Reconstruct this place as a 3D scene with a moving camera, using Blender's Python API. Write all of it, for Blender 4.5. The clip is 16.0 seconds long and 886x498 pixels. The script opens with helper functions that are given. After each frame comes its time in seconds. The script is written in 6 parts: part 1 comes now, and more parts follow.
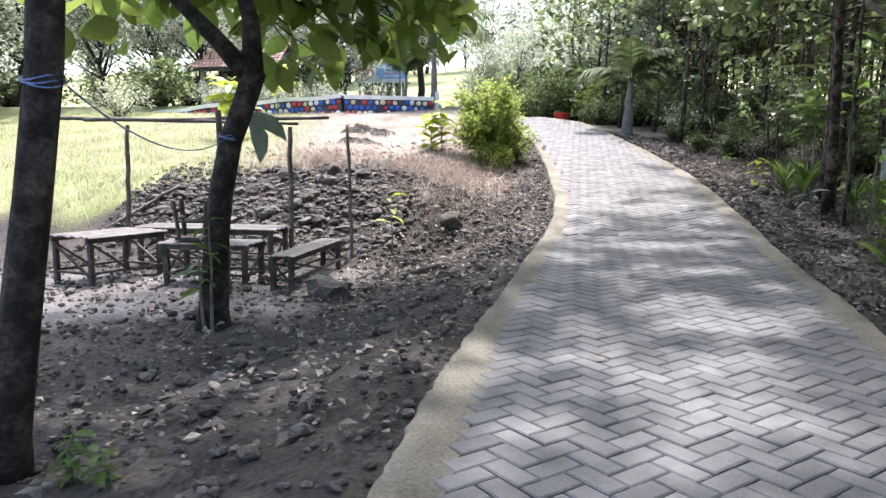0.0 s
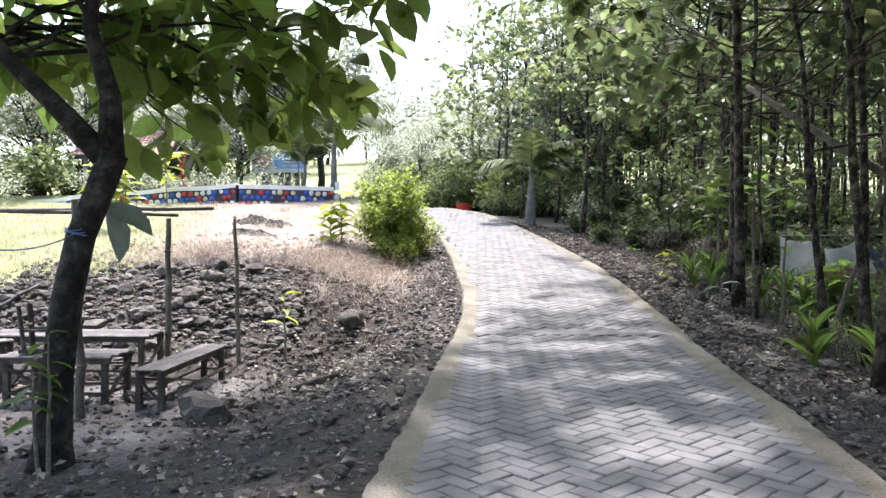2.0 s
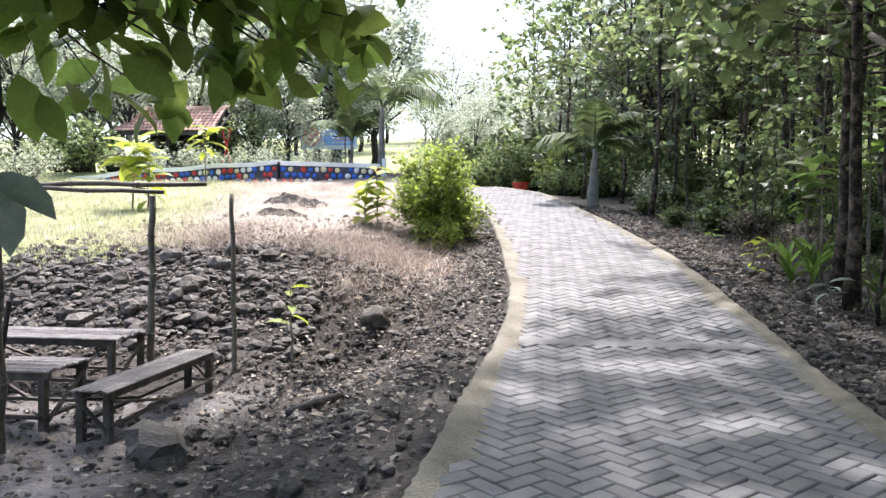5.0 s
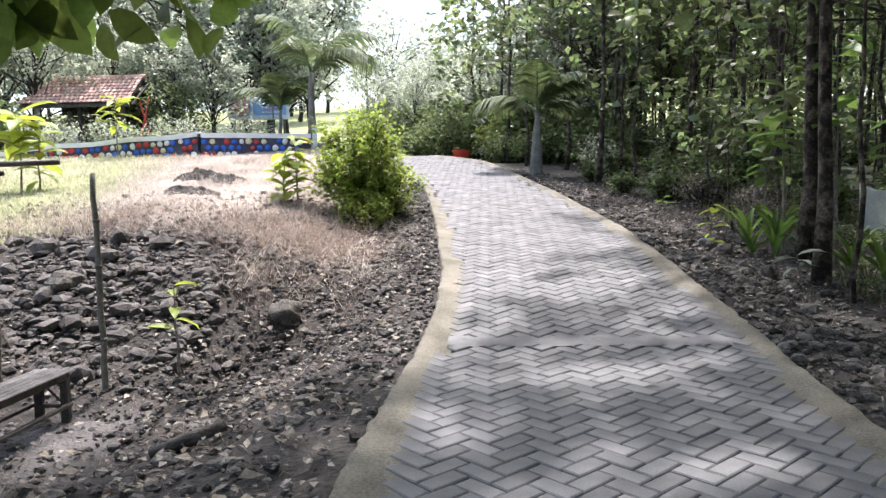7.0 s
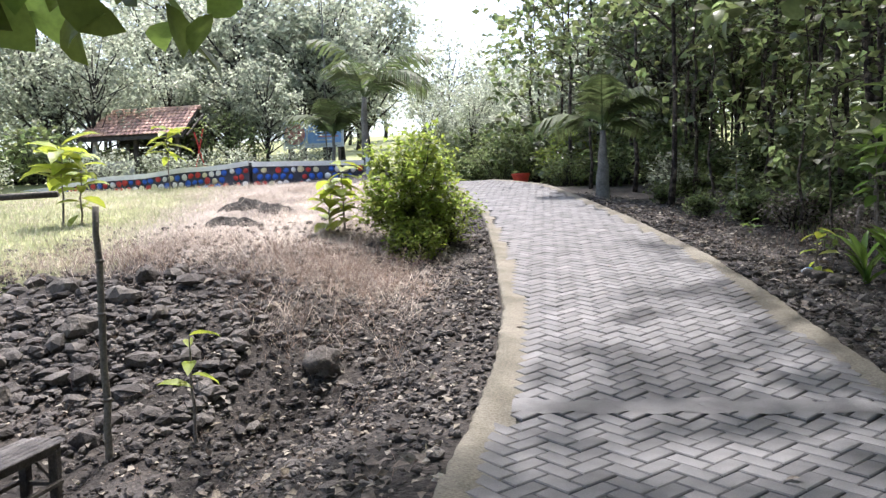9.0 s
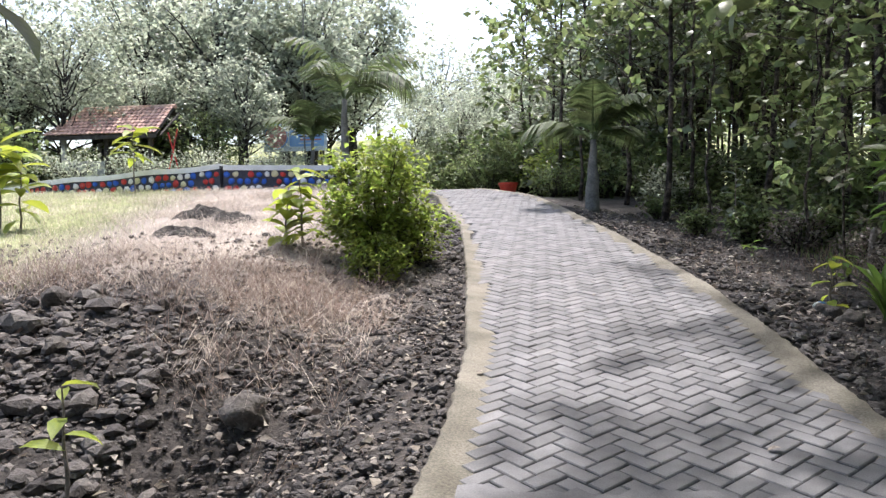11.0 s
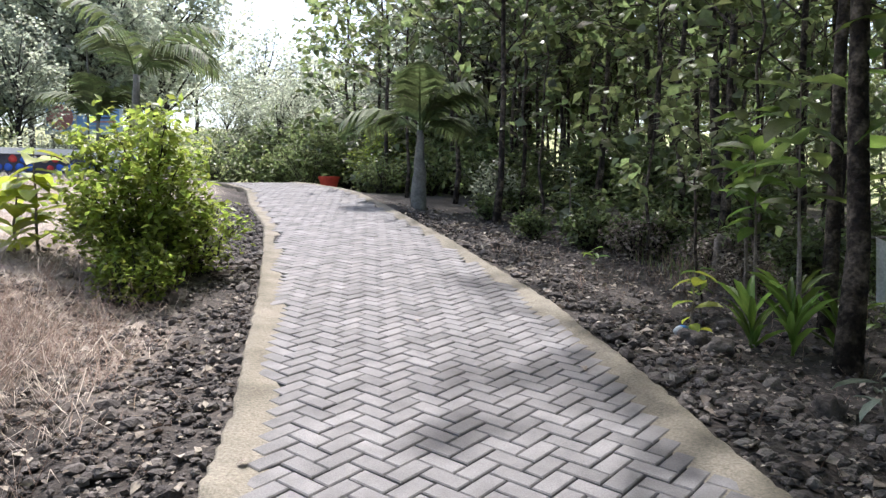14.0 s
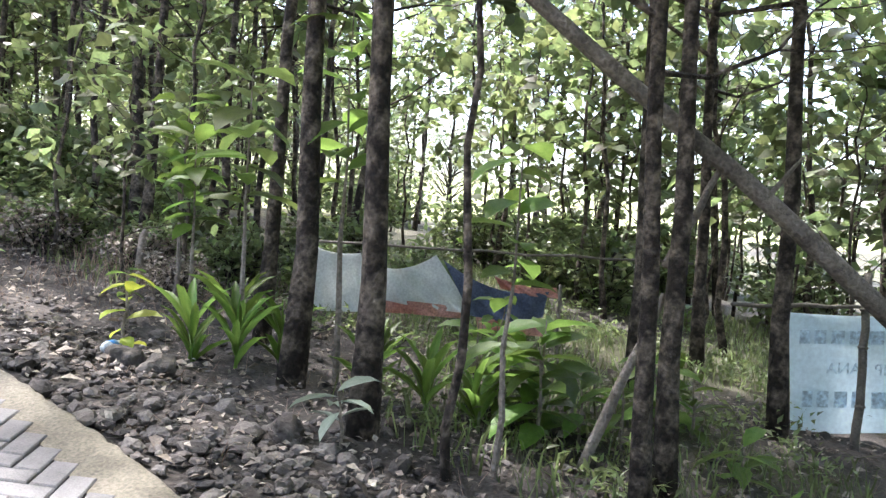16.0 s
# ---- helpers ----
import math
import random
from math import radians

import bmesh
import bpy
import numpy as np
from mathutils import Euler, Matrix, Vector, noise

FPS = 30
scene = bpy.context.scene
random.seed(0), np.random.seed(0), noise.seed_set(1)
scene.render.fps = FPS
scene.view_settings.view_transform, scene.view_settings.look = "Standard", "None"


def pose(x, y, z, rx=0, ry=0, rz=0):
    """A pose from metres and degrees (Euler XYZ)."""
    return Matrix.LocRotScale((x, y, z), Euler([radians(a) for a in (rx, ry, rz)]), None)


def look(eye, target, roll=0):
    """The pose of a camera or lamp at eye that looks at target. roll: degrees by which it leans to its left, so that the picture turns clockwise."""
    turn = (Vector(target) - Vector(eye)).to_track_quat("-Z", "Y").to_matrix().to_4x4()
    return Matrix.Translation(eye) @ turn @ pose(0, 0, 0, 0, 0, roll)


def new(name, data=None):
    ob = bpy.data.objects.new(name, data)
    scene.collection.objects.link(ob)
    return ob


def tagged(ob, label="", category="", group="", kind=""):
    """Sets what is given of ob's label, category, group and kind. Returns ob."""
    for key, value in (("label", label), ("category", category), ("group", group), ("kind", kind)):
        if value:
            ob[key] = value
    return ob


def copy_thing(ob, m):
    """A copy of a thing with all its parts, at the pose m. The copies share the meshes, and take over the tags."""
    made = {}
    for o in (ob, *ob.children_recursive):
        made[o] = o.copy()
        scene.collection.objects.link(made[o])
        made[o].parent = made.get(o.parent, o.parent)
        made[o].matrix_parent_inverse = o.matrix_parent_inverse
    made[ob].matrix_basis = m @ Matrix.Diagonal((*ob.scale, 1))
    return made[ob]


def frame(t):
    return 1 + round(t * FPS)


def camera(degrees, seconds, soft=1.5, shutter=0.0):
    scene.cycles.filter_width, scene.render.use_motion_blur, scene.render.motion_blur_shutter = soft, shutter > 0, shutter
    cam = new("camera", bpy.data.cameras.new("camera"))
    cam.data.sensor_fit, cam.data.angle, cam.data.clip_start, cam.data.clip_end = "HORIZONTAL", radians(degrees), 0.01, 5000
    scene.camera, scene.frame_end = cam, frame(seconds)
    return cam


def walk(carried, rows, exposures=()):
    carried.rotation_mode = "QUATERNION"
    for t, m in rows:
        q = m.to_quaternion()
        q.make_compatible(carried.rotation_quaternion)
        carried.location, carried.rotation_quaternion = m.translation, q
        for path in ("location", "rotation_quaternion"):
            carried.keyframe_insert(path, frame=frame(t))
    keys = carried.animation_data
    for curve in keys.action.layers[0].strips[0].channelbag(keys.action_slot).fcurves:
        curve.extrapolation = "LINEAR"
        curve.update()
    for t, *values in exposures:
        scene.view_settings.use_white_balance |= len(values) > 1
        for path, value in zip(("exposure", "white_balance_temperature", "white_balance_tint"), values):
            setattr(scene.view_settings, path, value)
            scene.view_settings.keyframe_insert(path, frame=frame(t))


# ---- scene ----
cam = camera(61.1, 16.0, 1.4)

PATH = [
    (0, look((-0.202, -3.52, 1.06), (-0.551, -1.565, 0.82), 0.4)),
    (0.5, look((-0.183, -3.397, 1.073), (-0.447, -1.432, 0.805), 0.9)),
    (1, look((-0.233, -3.221, 1.109), (-0.308, -1.225, 0.999), -1.2)),
    (1.5, look((-0.307, -3.013, 1.104), (-0.303, -1.016, 1.001), -1.3)),
    (2, look((-0.317, -2.717, 1.111), (-0.411, -0.72, 1.109), 0.1)),
    (2.5, look((-0.299, -2.461, 1.16), (-0.425, -0.466, 1.099), 1.4)),
    (3, look((-0.409, -2.122, 1.157), (-0.488, -0.124, 1.203), -1.6)),
    (3.5, look((-0.374, -1.889, 1.17), (-0.514, 0.106, 1.14), -1.5)),
    (4, look((-0.303, -1.653, 1.211), (-0.489, 0.338, 1.158), 1.5)),
    (4.2, look((-0.285, -1.556, 1.192), (-0.51, 0.43, 1.121), 1.5)),
    (6.3, look((-0.092, -0.245, 1.166), (-0.344, 1.739, 1.138), 0.05)),
    (6.5, look((-0.094, -0.150, 1.182), (-0.292, 1.838, 1.090), -0.84)),
    (7, look((-0.067, 0.109, 1.247), (-0.186, 2.100, 1.108), -0.97)),
    (7.5, look((-0.064, 0.392, 1.235), (-0.297, 2.376, 1.141), 0.84)),
    (8, look((-0.079, 0.649, 1.265), (-0.347, 2.630, 1.196), -0.22)),
    (8.2, look((-0.131, 0.738, 1.255), (-0.386, 2.721, 1.198), -1.80)),
    (10.3, look((-0.124, 1.823, 1.359), (-0.419, 3.799, 1.267), -1.69)),
    (10.5, look((-0.095, 1.939, 1.371), (-0.376, 3.918, 1.315), -1.28)),
    (11, look((0.029, 2.153, 1.401), (-0.228, 4.135, 1.347), -0.86)),
    (11.5, look((0.069, 2.456, 1.383), (-0.101, 4.448, 1.384), 0.04)),
    (12, look((0.057, 2.702, 1.424), (0.034, 4.701, 1.360), -0.98)),
    (12.5, look((0.134, 2.978, 1.442), (0.038, 4.976, 1.439), -1.66)),
    (13, look((0.184, 3.234, 1.460), (0.089, 5.231, 1.418), 0.42)),
    (13.5, look((0.161, 3.513, 1.455), (0.229, 5.512, 1.431), -0.56)),
    (14, look((0.177, 3.804, 1.480), (0.371, 5.793, 1.409), -0.25)),
    (14.5, look((0.224, 4.058, 1.490), (0.690, 6.002, 1.453), 1.74)),
    (15, look((0.279, 4.256, 1.498), (1.130, 6.066, 1.476), 1.62)),
    (15.5, look((0.259, 4.457, 1.479), (1.566, 5.969, 1.400), 0.95)),
    (16, look((0.336, 4.726, 1.467), (1.853, 6.028, 1.425), 3.27)),
]
walk(cam, PATH, [(0.0, 2.05), (2.0, 2.15), (4.0, 2.1), (8.0, 1.75), (10.5, 1.52), (13.5, 1.55), (14.5, 1.7), (15.0, 1.95), (15.5, 2.5), (16.0, 2.92)])

# ---- world, sun, exposure ----
SUN = Vector((0.0, 0.38, 1.0)).normalized()
world = bpy.data.worlds.new("sky")
world.use_nodes = True
scene.world = world
wn = world.node_tree.nodes
sky = wn.new("ShaderNodeTexSky")
sky.sky_type = "NISHITA"
sky.sun_disc = False
sky.sun_elevation = math.asin(SUN.z)
sky.sun_rotation = math.atan2(SUN.x, SUN.y)
sky.dust_density = 4.0
sky.air_density = 1.0
wn["Background"].inputs["Strength"].default_value = 0.15
world.node_tree.links.new(sky.outputs[0], wn["Background"].inputs["Color"])
sun = new("sun", bpy.data.lights.new("sun", "SUN"))
sun.data.energy, sun.data.angle, sun.data.color = 2.3, radians(2.6), (1.0, 0.965, 0.97)
sun.matrix_world = look(SUN * 50, (0, 0, 0))

# ---- materials ----


def mat(name, a, b, scale=3.0, rough=0.8, bump=0.3, fine=60.0, trans=0.0, vary="", amount=0.5, metal=0.0, spec=0.4, stain=0.35, depth=0.02, edges=(0.32, 0.68)):
    """Two-scale procedural surface: colour a to b by coarse noise, fine grain, bump; optional translucency and per-piece variation."""
    m = bpy.data.materials.new(name)
    m.use_nodes = True
    n, l = m.node_tree.nodes, m.node_tree.links
    bs = n["Principled BSDF"]
    co = n.new("ShaderNodeTexCoord")
    n1, n2 = n.new("ShaderNodeTexNoise"), n.new("ShaderNodeTexNoise")
    n1.inputs["Scale"].default_value, n1.inputs["Detail"].default_value = scale, 5
    n2.inputs["Scale"].default_value, n2.inputs["Detail"].default_value = fine, 4
    ramp = n.new("ShaderNodeValToRGB")
    ramp.color_ramp.elements[0].position, ramp.color_ramp.elements[1].position = edges
    ramp.color_ramp.elements[0].color, ramp.color_ramp.elements[1].color = (*a, 1), (*b, 1)
    for t in (n1, n2):
        l.new(co.outputs["Object"], t.inputs["Vector"])
    l.new(n1.outputs["Fac"], ramp.inputs["Fac"])
    hsv = n.new("ShaderNodeHueSaturation")
    l.new(ramp.outputs["Color"], hsv.inputs["Color"])
    rng = n.new("ShaderNodeMapRange")
    rng.inputs["From Min"].default_value, rng.inputs["From Max"].default_value = 0.3, 0.7
    rng.inputs["To Min"].default_value, rng.inputs["To Max"].default_value = 1 - stain, 1 + stain
    l.new(n2.outputs["Fac"], rng.inputs["Value"])
    val = rng.outputs["Result"]
    if vary:
        src = n.new("ShaderNodeNewGeometry").outputs["Random Per Island"] if vary == "island" else n.new("ShaderNodeObjectInfo").outputs["Random"]
        r2 = n.new("ShaderNodeMapRange")
        r2.inputs["To Min"].default_value, r2.inputs["To Max"].default_value = 1 - amount, 1 + amount
        l.new(src, r2.inputs["Value"])
        mul = n.new("ShaderNodeMath")
        mul.operation = "MULTIPLY"
        l.new(val, mul.inputs[0])
        l.new(r2.outputs["Result"], mul.inputs[1])
        val = mul.outputs[0]
        r3 = n.new("ShaderNodeMapRange")
        r3.inputs["To Min"].default_value, r3.inputs["To Max"].default_value = 0.5 - 0.035 * amount, 0.5 + 0.035 * amount
        l.new(src, r3.inputs["Value"])
        l.new(r3.outputs["Result"], hsv.inputs["Hue"])
    l.new(val, hsv.inputs["Value"])
    l.new(hsv.outputs["Color"], bs.inputs["Base Color"])
    bs.inputs["Roughness"].default_value, bs.inputs["Metallic"].default_value = rough, metal
    bs.inputs["Specular IOR Level"].default_value = spec
    if bump:
        bp = n.new("ShaderNodeBump")
        bp.inputs["Strength"].default_value, bp.inputs["Distance"].default_value = bump, depth
        l.new(n2.outputs["Fac"], bp.inputs["Height"])
        l.new(bp.outputs["Normal"], bs.inputs["Normal"])
    if trans:
        tr, mix = n.new("ShaderNodeBsdfTranslucent"), n.new("ShaderNodeMixShader")
        gain = n.new("ShaderNodeHueSaturation")
        gain.inputs["Value"].default_value, gain.inputs["Saturation"].default_value = 1.9, 0.95
        gain.inputs["Hue"].default_value = 0.485
        l.new(hsv.outputs["Color"], gain.inputs["Color"])
        l.new(gain.outputs["Color"], tr.inputs["Color"])
        mix.inputs["Fac"].default_value = trans
        l.new(bs.outputs[0], mix.inputs[1])
        l.new(tr.outputs[0], mix.inputs[2])
        l.new(mix.outputs[0], n["Material Output"].inputs["Surface"])
    return m


BRICK = mat("paving_block", (0.118, 0.114, 0.117), (0.19, 0.184, 0.187), 5, 0.75, 0.35, 130, vary="object", amount=0.17, spec=0.35, stain=0.18, depth=0.006)
BRICK_FAR = mat("paving_block_joined", (0.118, 0.114, 0.117), (0.19, 0.184, 0.187), 5, 0.75, 0.35, 130, vary="island", amount=0.17, spec=0.35, stain=0.18, depth=0.006)
CONCRETE = mat("border_concrete", (0.125, 0.112, 0.086), (0.225, 0.203, 0.165), 3, 0.9, 0.7, 70, stain=0.3, depth=0.012)
MORTAR = mat("joint_sand", (0.022, 0.020, 0.018), (0.05, 0.044, 0.038), 9, 0.95, 0.5, 120)
BARK = mat("dark_bark", (0.014, 0.011, 0.010), (0.075, 0.064, 0.056), 9, 0.9, 1.0, 40, stain=0.55, edges=(0.42, 0.72))
BARK_PALE = mat("pale_bark", (0.12, 0.10, 0.085), (0.26, 0.22, 0.19), 6, 0.9, 0.8, 45, stain=0.4)
BARK_WOOD = mat("mottled_bark", (0.020, 0.014, 0.011), (0.17, 0.135, 0.108), 7, 0.9, 1.0, 34, stain=0.65, edges=(0.44, 0.68))
LEAF_TEAK = mat("teak_leaf", (0.078, 0.124, 0.023), (0.13, 0.195, 0.038), 2, 0.38, 0.2, 35, 0.68, "island", 0.45, stain=0.15)
LEAF_WOOD = mat("woodland_leaf", (0.062, 0.092, 0.036), (0.125, 0.16, 0.062), 1.2, 0.36, 0, 20, 0.55, "island", 0.55, stain=0.2, spec=0.55)
# paler and greyer than the other leaves: distance haze put into the colour
LEAF_HAZY = mat("dark_leaf", (0.15, 0.175, 0.13), (0.24, 0.265, 0.20), 1.0, 0.36, 0, 20, 0.66, "island", 0.5, stain=0.2, spec=0.65)
LEAF_BUSH = mat("bush_leaf", (0.095, 0.14, 0.020), (0.17, 0.225, 0.038), 3, 0.38, 0, 30, 0.6, "island", 0.5, stain=0.15)
LEAF_LIME = mat("lime_leaf", (0.16, 0.22, 0.02), (0.26, 0.31, 0.03), 3, 0.4, 0.2, 40, 0.4, "object", 0.25, stain=0.15)
LEAF_BROAD = mat("broad_leaf", (0.06, 0.12, 0.02), (0.11, 0.18, 0.035), 3, 0.38, 0.2, 40, 0.5, "object", 0.4, stain=0.15)
LEAF_TALL = mat("sapling_leaf", (0.08, 0.125, 0.03), (0.13, 0.19, 0.05), 3, 0.4, 0.2, 40, 0.55, "object", 0.4, stain=0.15)
LEAF_GREY = mat("grey_leaf", (0.14, 0.18, 0.14), (0.24, 0.28, 0.23), 3, 0.5, 0.2, 40, 0.2, "object", 0.2, stain=0.15)
FROND = mat("palm_frond", (0.045, 0.07, 0.025), (0.085, 0.115, 0.045), 2, 0.6, 0, 30, 0.3, "island", 0.4)
PALM_BARK = mat("palm_trunk", (0.12, 0.115, 0.105), (0.24, 0.23, 0.21), 5, 0.9, 0.6, 30, stain=0.25)
LITTER = mat("dry_leaf", (0.10, 0.077, 0.058), (0.27, 0.24, 0.21), 4, 0.8, 0.2, 60, 0.1, "island", 0.55)
ROCK = mat("rubble_stone", (0.043, 0.037, 0.035), (0.128, 0.113, 0.106), 5, 0.85, 0.7, 60, vary="island", amount=0.55, stain=0.3)
BOULDER = mat("boulder_stone", (0.055, 0.047, 0.042), (0.14, 0.124, 0.112), 4, 0.88, 0.9, 40, vary="object", amount=0.25, stain=0.3)
WOOD = mat("weathered_wood", (0.036, 0.029, 0.025), (0.105, 0.09, 0.079), 8, 0.8, 0.6, 70, vary="object", amount=0.3)
WOOD_PALE = mat("weathered_slat", (0.085, 0.076, 0.075), (0.175, 0.16, 0.158), 8, 0.7, 0.5, 70, vary="object", amount=0.25)
BAMBOO = mat("old_bamboo", (0.07, 0.06, 0.05), (0.15, 0.13, 0.105), 9, 0.6, 0.3, 60, vary="object", amount=0.2)
WEED = mat("brown_stalk", (0.10, 0.070, 0.055), (0.28, 0.205, 0.165), 0.8, 0.85, 0, 20, 0.15, "island", 0.5)
MOUND = mat("dark_earth", (0.012, 0.010, 0.009), (0.06, 0.052, 0.045), 6, 0.95, 1.0, 30, stain=0.5, depth=0.05)
GRASS = mat("lawn_blade", (0.21, 0.235, 0.13), (0.36, 0.37, 0.235), 0.7, 0.6, 0, 20, 0.35, "island", 0.4)
STRAW = mat("dry_stalk", (0.24, 0.20, 0.165), (0.52, 0.46, 0.40), 0.8, 0.8, 0, 20, 0.25, "island", 0.45)
WHITE = mat("white_paint", (0.66, 0.65, 0.62), (0.82, 0.81, 0.79), 3, 0.7, 0.2, 40, stain=0.1)
NAVY = mat("navy_paint", (0.035, 0.037, 0.055), (0.07, 0.07, 0.09), 4, 0.7, 0.3, 40)
DOT_RED = mat("red_paint", (0.42, 0.03, 0.03), (0.55, 0.06, 0.05), 5, 0.6, 0.2, 50, stain=0.15)
DOT_BLUE = mat("blue_paint", (0.02, 0.08, 0.40), (0.04, 0.14, 0.55), 5, 0.6, 0.2, 50, stain=0.15)
DOT_CREAM = mat("cream_paint", (0.60, 0.55, 0.32), (0.72, 0.66, 0.42), 5, 0.6, 0.2, 50, stain=0.15)
TILE = mat("clay_tile", (0.48, 0.28, 0.22), (0.66, 0.46, 0.38), 3, 0.8, 0.3, 50, vary="object", amount=0.25)
PLASTER = mat("grey_plaster", (0.30, 0.30, 0.29), (0.44, 0.43, 0.41), 2, 0.9, 0.3, 40)
SKYBLUE = mat("sky_blue_paint", (0.13, 0.29, 0.58), (0.25, 0.42, 0.68), 2, 0.6, 0.1, 30, stain=0.15)
MURAL_PALE = mat("mural_pale", (0.45, 0.52, 0.56), (0.62, 0.66, 0.68), 2, 0.6, 0.1, 30)
CLAY_PINK = mat("dull_red_paint", (0.40, 0.16, 0.15), (0.52, 0.25, 0.23), 3, 0.7, 0.1, 30)
CLOTH = mat("grey_tarp", (0.40, 0.42, 0.42), (0.58, 0.59, 0.58), 3, 0.7, 0.3, 50, 0.3, stain=0.15)
CLOTH_RED = mat("faded_red_cloth", (0.34, 0.15, 0.12), (0.48, 0.28, 0.23), 3, 0.75, 0.3, 50, 0.25)
CLOTH_NAVY = mat("slate_cloth", (0.05, 0.065, 0.11), (0.10, 0.12, 0.18), 3, 0.75, 0.3, 50, 0.15)
BANNER = mat("pale_banner", (0.52, 0.60, 0.66), (0.64, 0.70, 0.74), 2, 0.6, 0.15, 30, 0.35, stain=0.08)
BANNER_INK = mat("banner_print", (0.46, 0.54, 0.61), (0.54, 0.61, 0.67), 2, 0.6, 0, 30, 0.3)
ROPE = mat("blue_rope", (0.10, 0.16, 0.36), (0.22, 0.30, 0.52), 20, 0.7, 0.3, 200)
BLUE_PLASTIC = mat("blue_plastic", (0.05, 0.22, 0.55), (0.10, 0.32, 0.66), 9, 0.35, 0, 60)
CLEAR_PLASTIC = mat("cloudy_plastic", (0.55, 0.58, 0.60), (0.66, 0.68, 0.70), 9, 0.3, 0, 60)
RED_POT = mat("red_pot", (0.45, 0.035, 0.02), (0.58, 0.07, 0.04), 6, 0.55, 0.2, 60, stain=0.15)


def ground_material():
    m = mat("ground_soil", (0.022, 0.0185, 0.017), (0.062, 0.053, 0.048), 1.6, 0.95, 0.9, 28, stain=0.5, depth=0.03)
    n, l = m.node_tree.nodes, m.node_tree.links
    bs = n["Principled BSDF"]
    soil = bs.inputs["Base Color"].links[0].from_socket
    co = n.new("ShaderNodeTexCoord")
    nz = n.new("ShaderNodeTexNoise")
    nz.inputs["Scale"].default_value, nz.inputs["Detail"].default_value = 0.9, 6
    l.new(co.outputs["Object"], nz.inputs["Vector"])

    def layer(base, attribute, a, b):
        ramp, mix, at = n.new("ShaderNodeValToRGB"), n.new("ShaderNodeMix"), n.new("ShaderNodeAttribute")
        ramp.color_ramp.elements[0].position, ramp.color_ramp.elements[1].position = 0.35, 0.65
        ramp.color_ramp.elements[0].color, ramp.color_ramp.elements[1].color = (*a, 1), (*b, 1)
        at.attribute_name = attribute
        mix.data_type = "RGBA"
        l.new(nz.outputs["Fac"], ramp.inputs["Fac"])
        l.new(at.outputs["Fac"], mix.inputs[0])
        l.new(base, mix.inputs[6])
        l.new(ramp.outputs["Color"], mix.inputs[7])
        return mix.outputs[2]

    c = layer(soil, "turf", (0.18, 0.20, 0.08), (0.32, 0.33, 0.17))
    c = layer(c, "straw", (0.17, 0.142, 0.12), (0.34, 0.295, 0.255))
    # wet mud, its colour lightened to carry the sky's sheen
    c = layer(c, "mud", (0.075, 0.066, 0.066), (0.17, 0.152, 0.152))
    wet, dull = n.new("ShaderNodeAttribute"), n.new("ShaderNodeMapRange")
    wet.attribute_name = "mud"
    dull.inputs["To Min"].default_value, dull.inputs["To Max"].default_value = 0.95, 0.42
    l.new(wet.outputs["Fac"], dull.inputs["Value"])
    l.new(dull.outputs["Result"], bs.inputs["Roughness"])
    l.new(c, bs.inputs["Base Color"])
    return m


SOIL = ground_material()

# ---- building tools ----
rng = np.random.default_rng(7)


class Buf:
    """Collects vertices and faces for one mesh."""

    def __init__(self):
        self.v, self.f = [], []

    def add(self, verts, faces):
        k = len(self.v)
        self.v.extend(tuple(p) for p in verts)
        self.f.extend(tuple(i + k for i in f) for f in faces)
        return self

    def box(self, c, s, m=None):
        m = m or Matrix.Identity(4)
        x, y, z = s[0] / 2, s[1] / 2, s[2] / 2
        b = min(x, y, z) * 0.25
        pts = []
        for sz in (-1, 1):
            for px, py in ((-x + b, -y), (x - b, -y), (x, -y + b), (x, y - b), (x - b, y), (-x + b, y), (-x, y - b), (-x, -y + b)):
                pts.append(m @ (Vector(c) + Vector((px, py, sz * z))))
        side = [(i, (i + 1) % 8, 8 + (i + 1) % 8, 8 + i) for i in range(8)]
        return self.add(pts, side + [tuple(range(7, -1, -1)), tuple(range(8, 16))])

    def tube(self, pts, radii, n=8, wob=0.0, seed=0):
        r = random.Random(seed)
        pts = [Vector(p) for p in pts]
        k, rings = len(self.v), []
        ref = Vector((0.31, 0.87, 0.21))
        for i, p in enumerate(pts):
            d = (pts[min(i + 1, len(pts) - 1)] - pts[max(i - 1, 0)]).normalized()
            u = d.cross(ref).normalized()
            w = d.cross(u)
            ring = []
            for j in range(n):
                a = 2 * math.pi * j / n
                q = radii[i] * (1 + wob * (r.random() - 0.5) * 2)
                ring.append(p + (u * math.cos(a) + w * math.sin(a)) * q)
            rings.append(ring)
        vs = [tuple(q) for ring in rings for q in ring]
        fs = [(i * n + j, i * n + (j + 1) % n, (i + 1) * n + (j + 1) % n, (i + 1) * n + j) for i in range(len(pts) - 1) for j in range(n)]
        fs += [tuple(range(n - 1, -1, -1)), tuple((len(pts) - 1) * n + j for j in range(n))]
        return self.add(vs, fs)

    def mesh(self, name, material, smooth=False):
        me = bpy.data.meshes.new(name)
        me.from_pydata(self.v, [], self.f)
        me.materials.append(material)
        if smooth:
            me.shade_smooth()
        me.update()
        return me


def part(name, buf, material, parent=None, label="", smooth=False):
    """Links a buffer or a mesh as one object, under parent if given."""
    me = buf.mesh(name, material, smooth) if isinstance(buf, Buf) else buf
    ob = new(name, me)
    if parent:
        ob.parent = parent
    if label:
        ob["label"] = label
    return ob


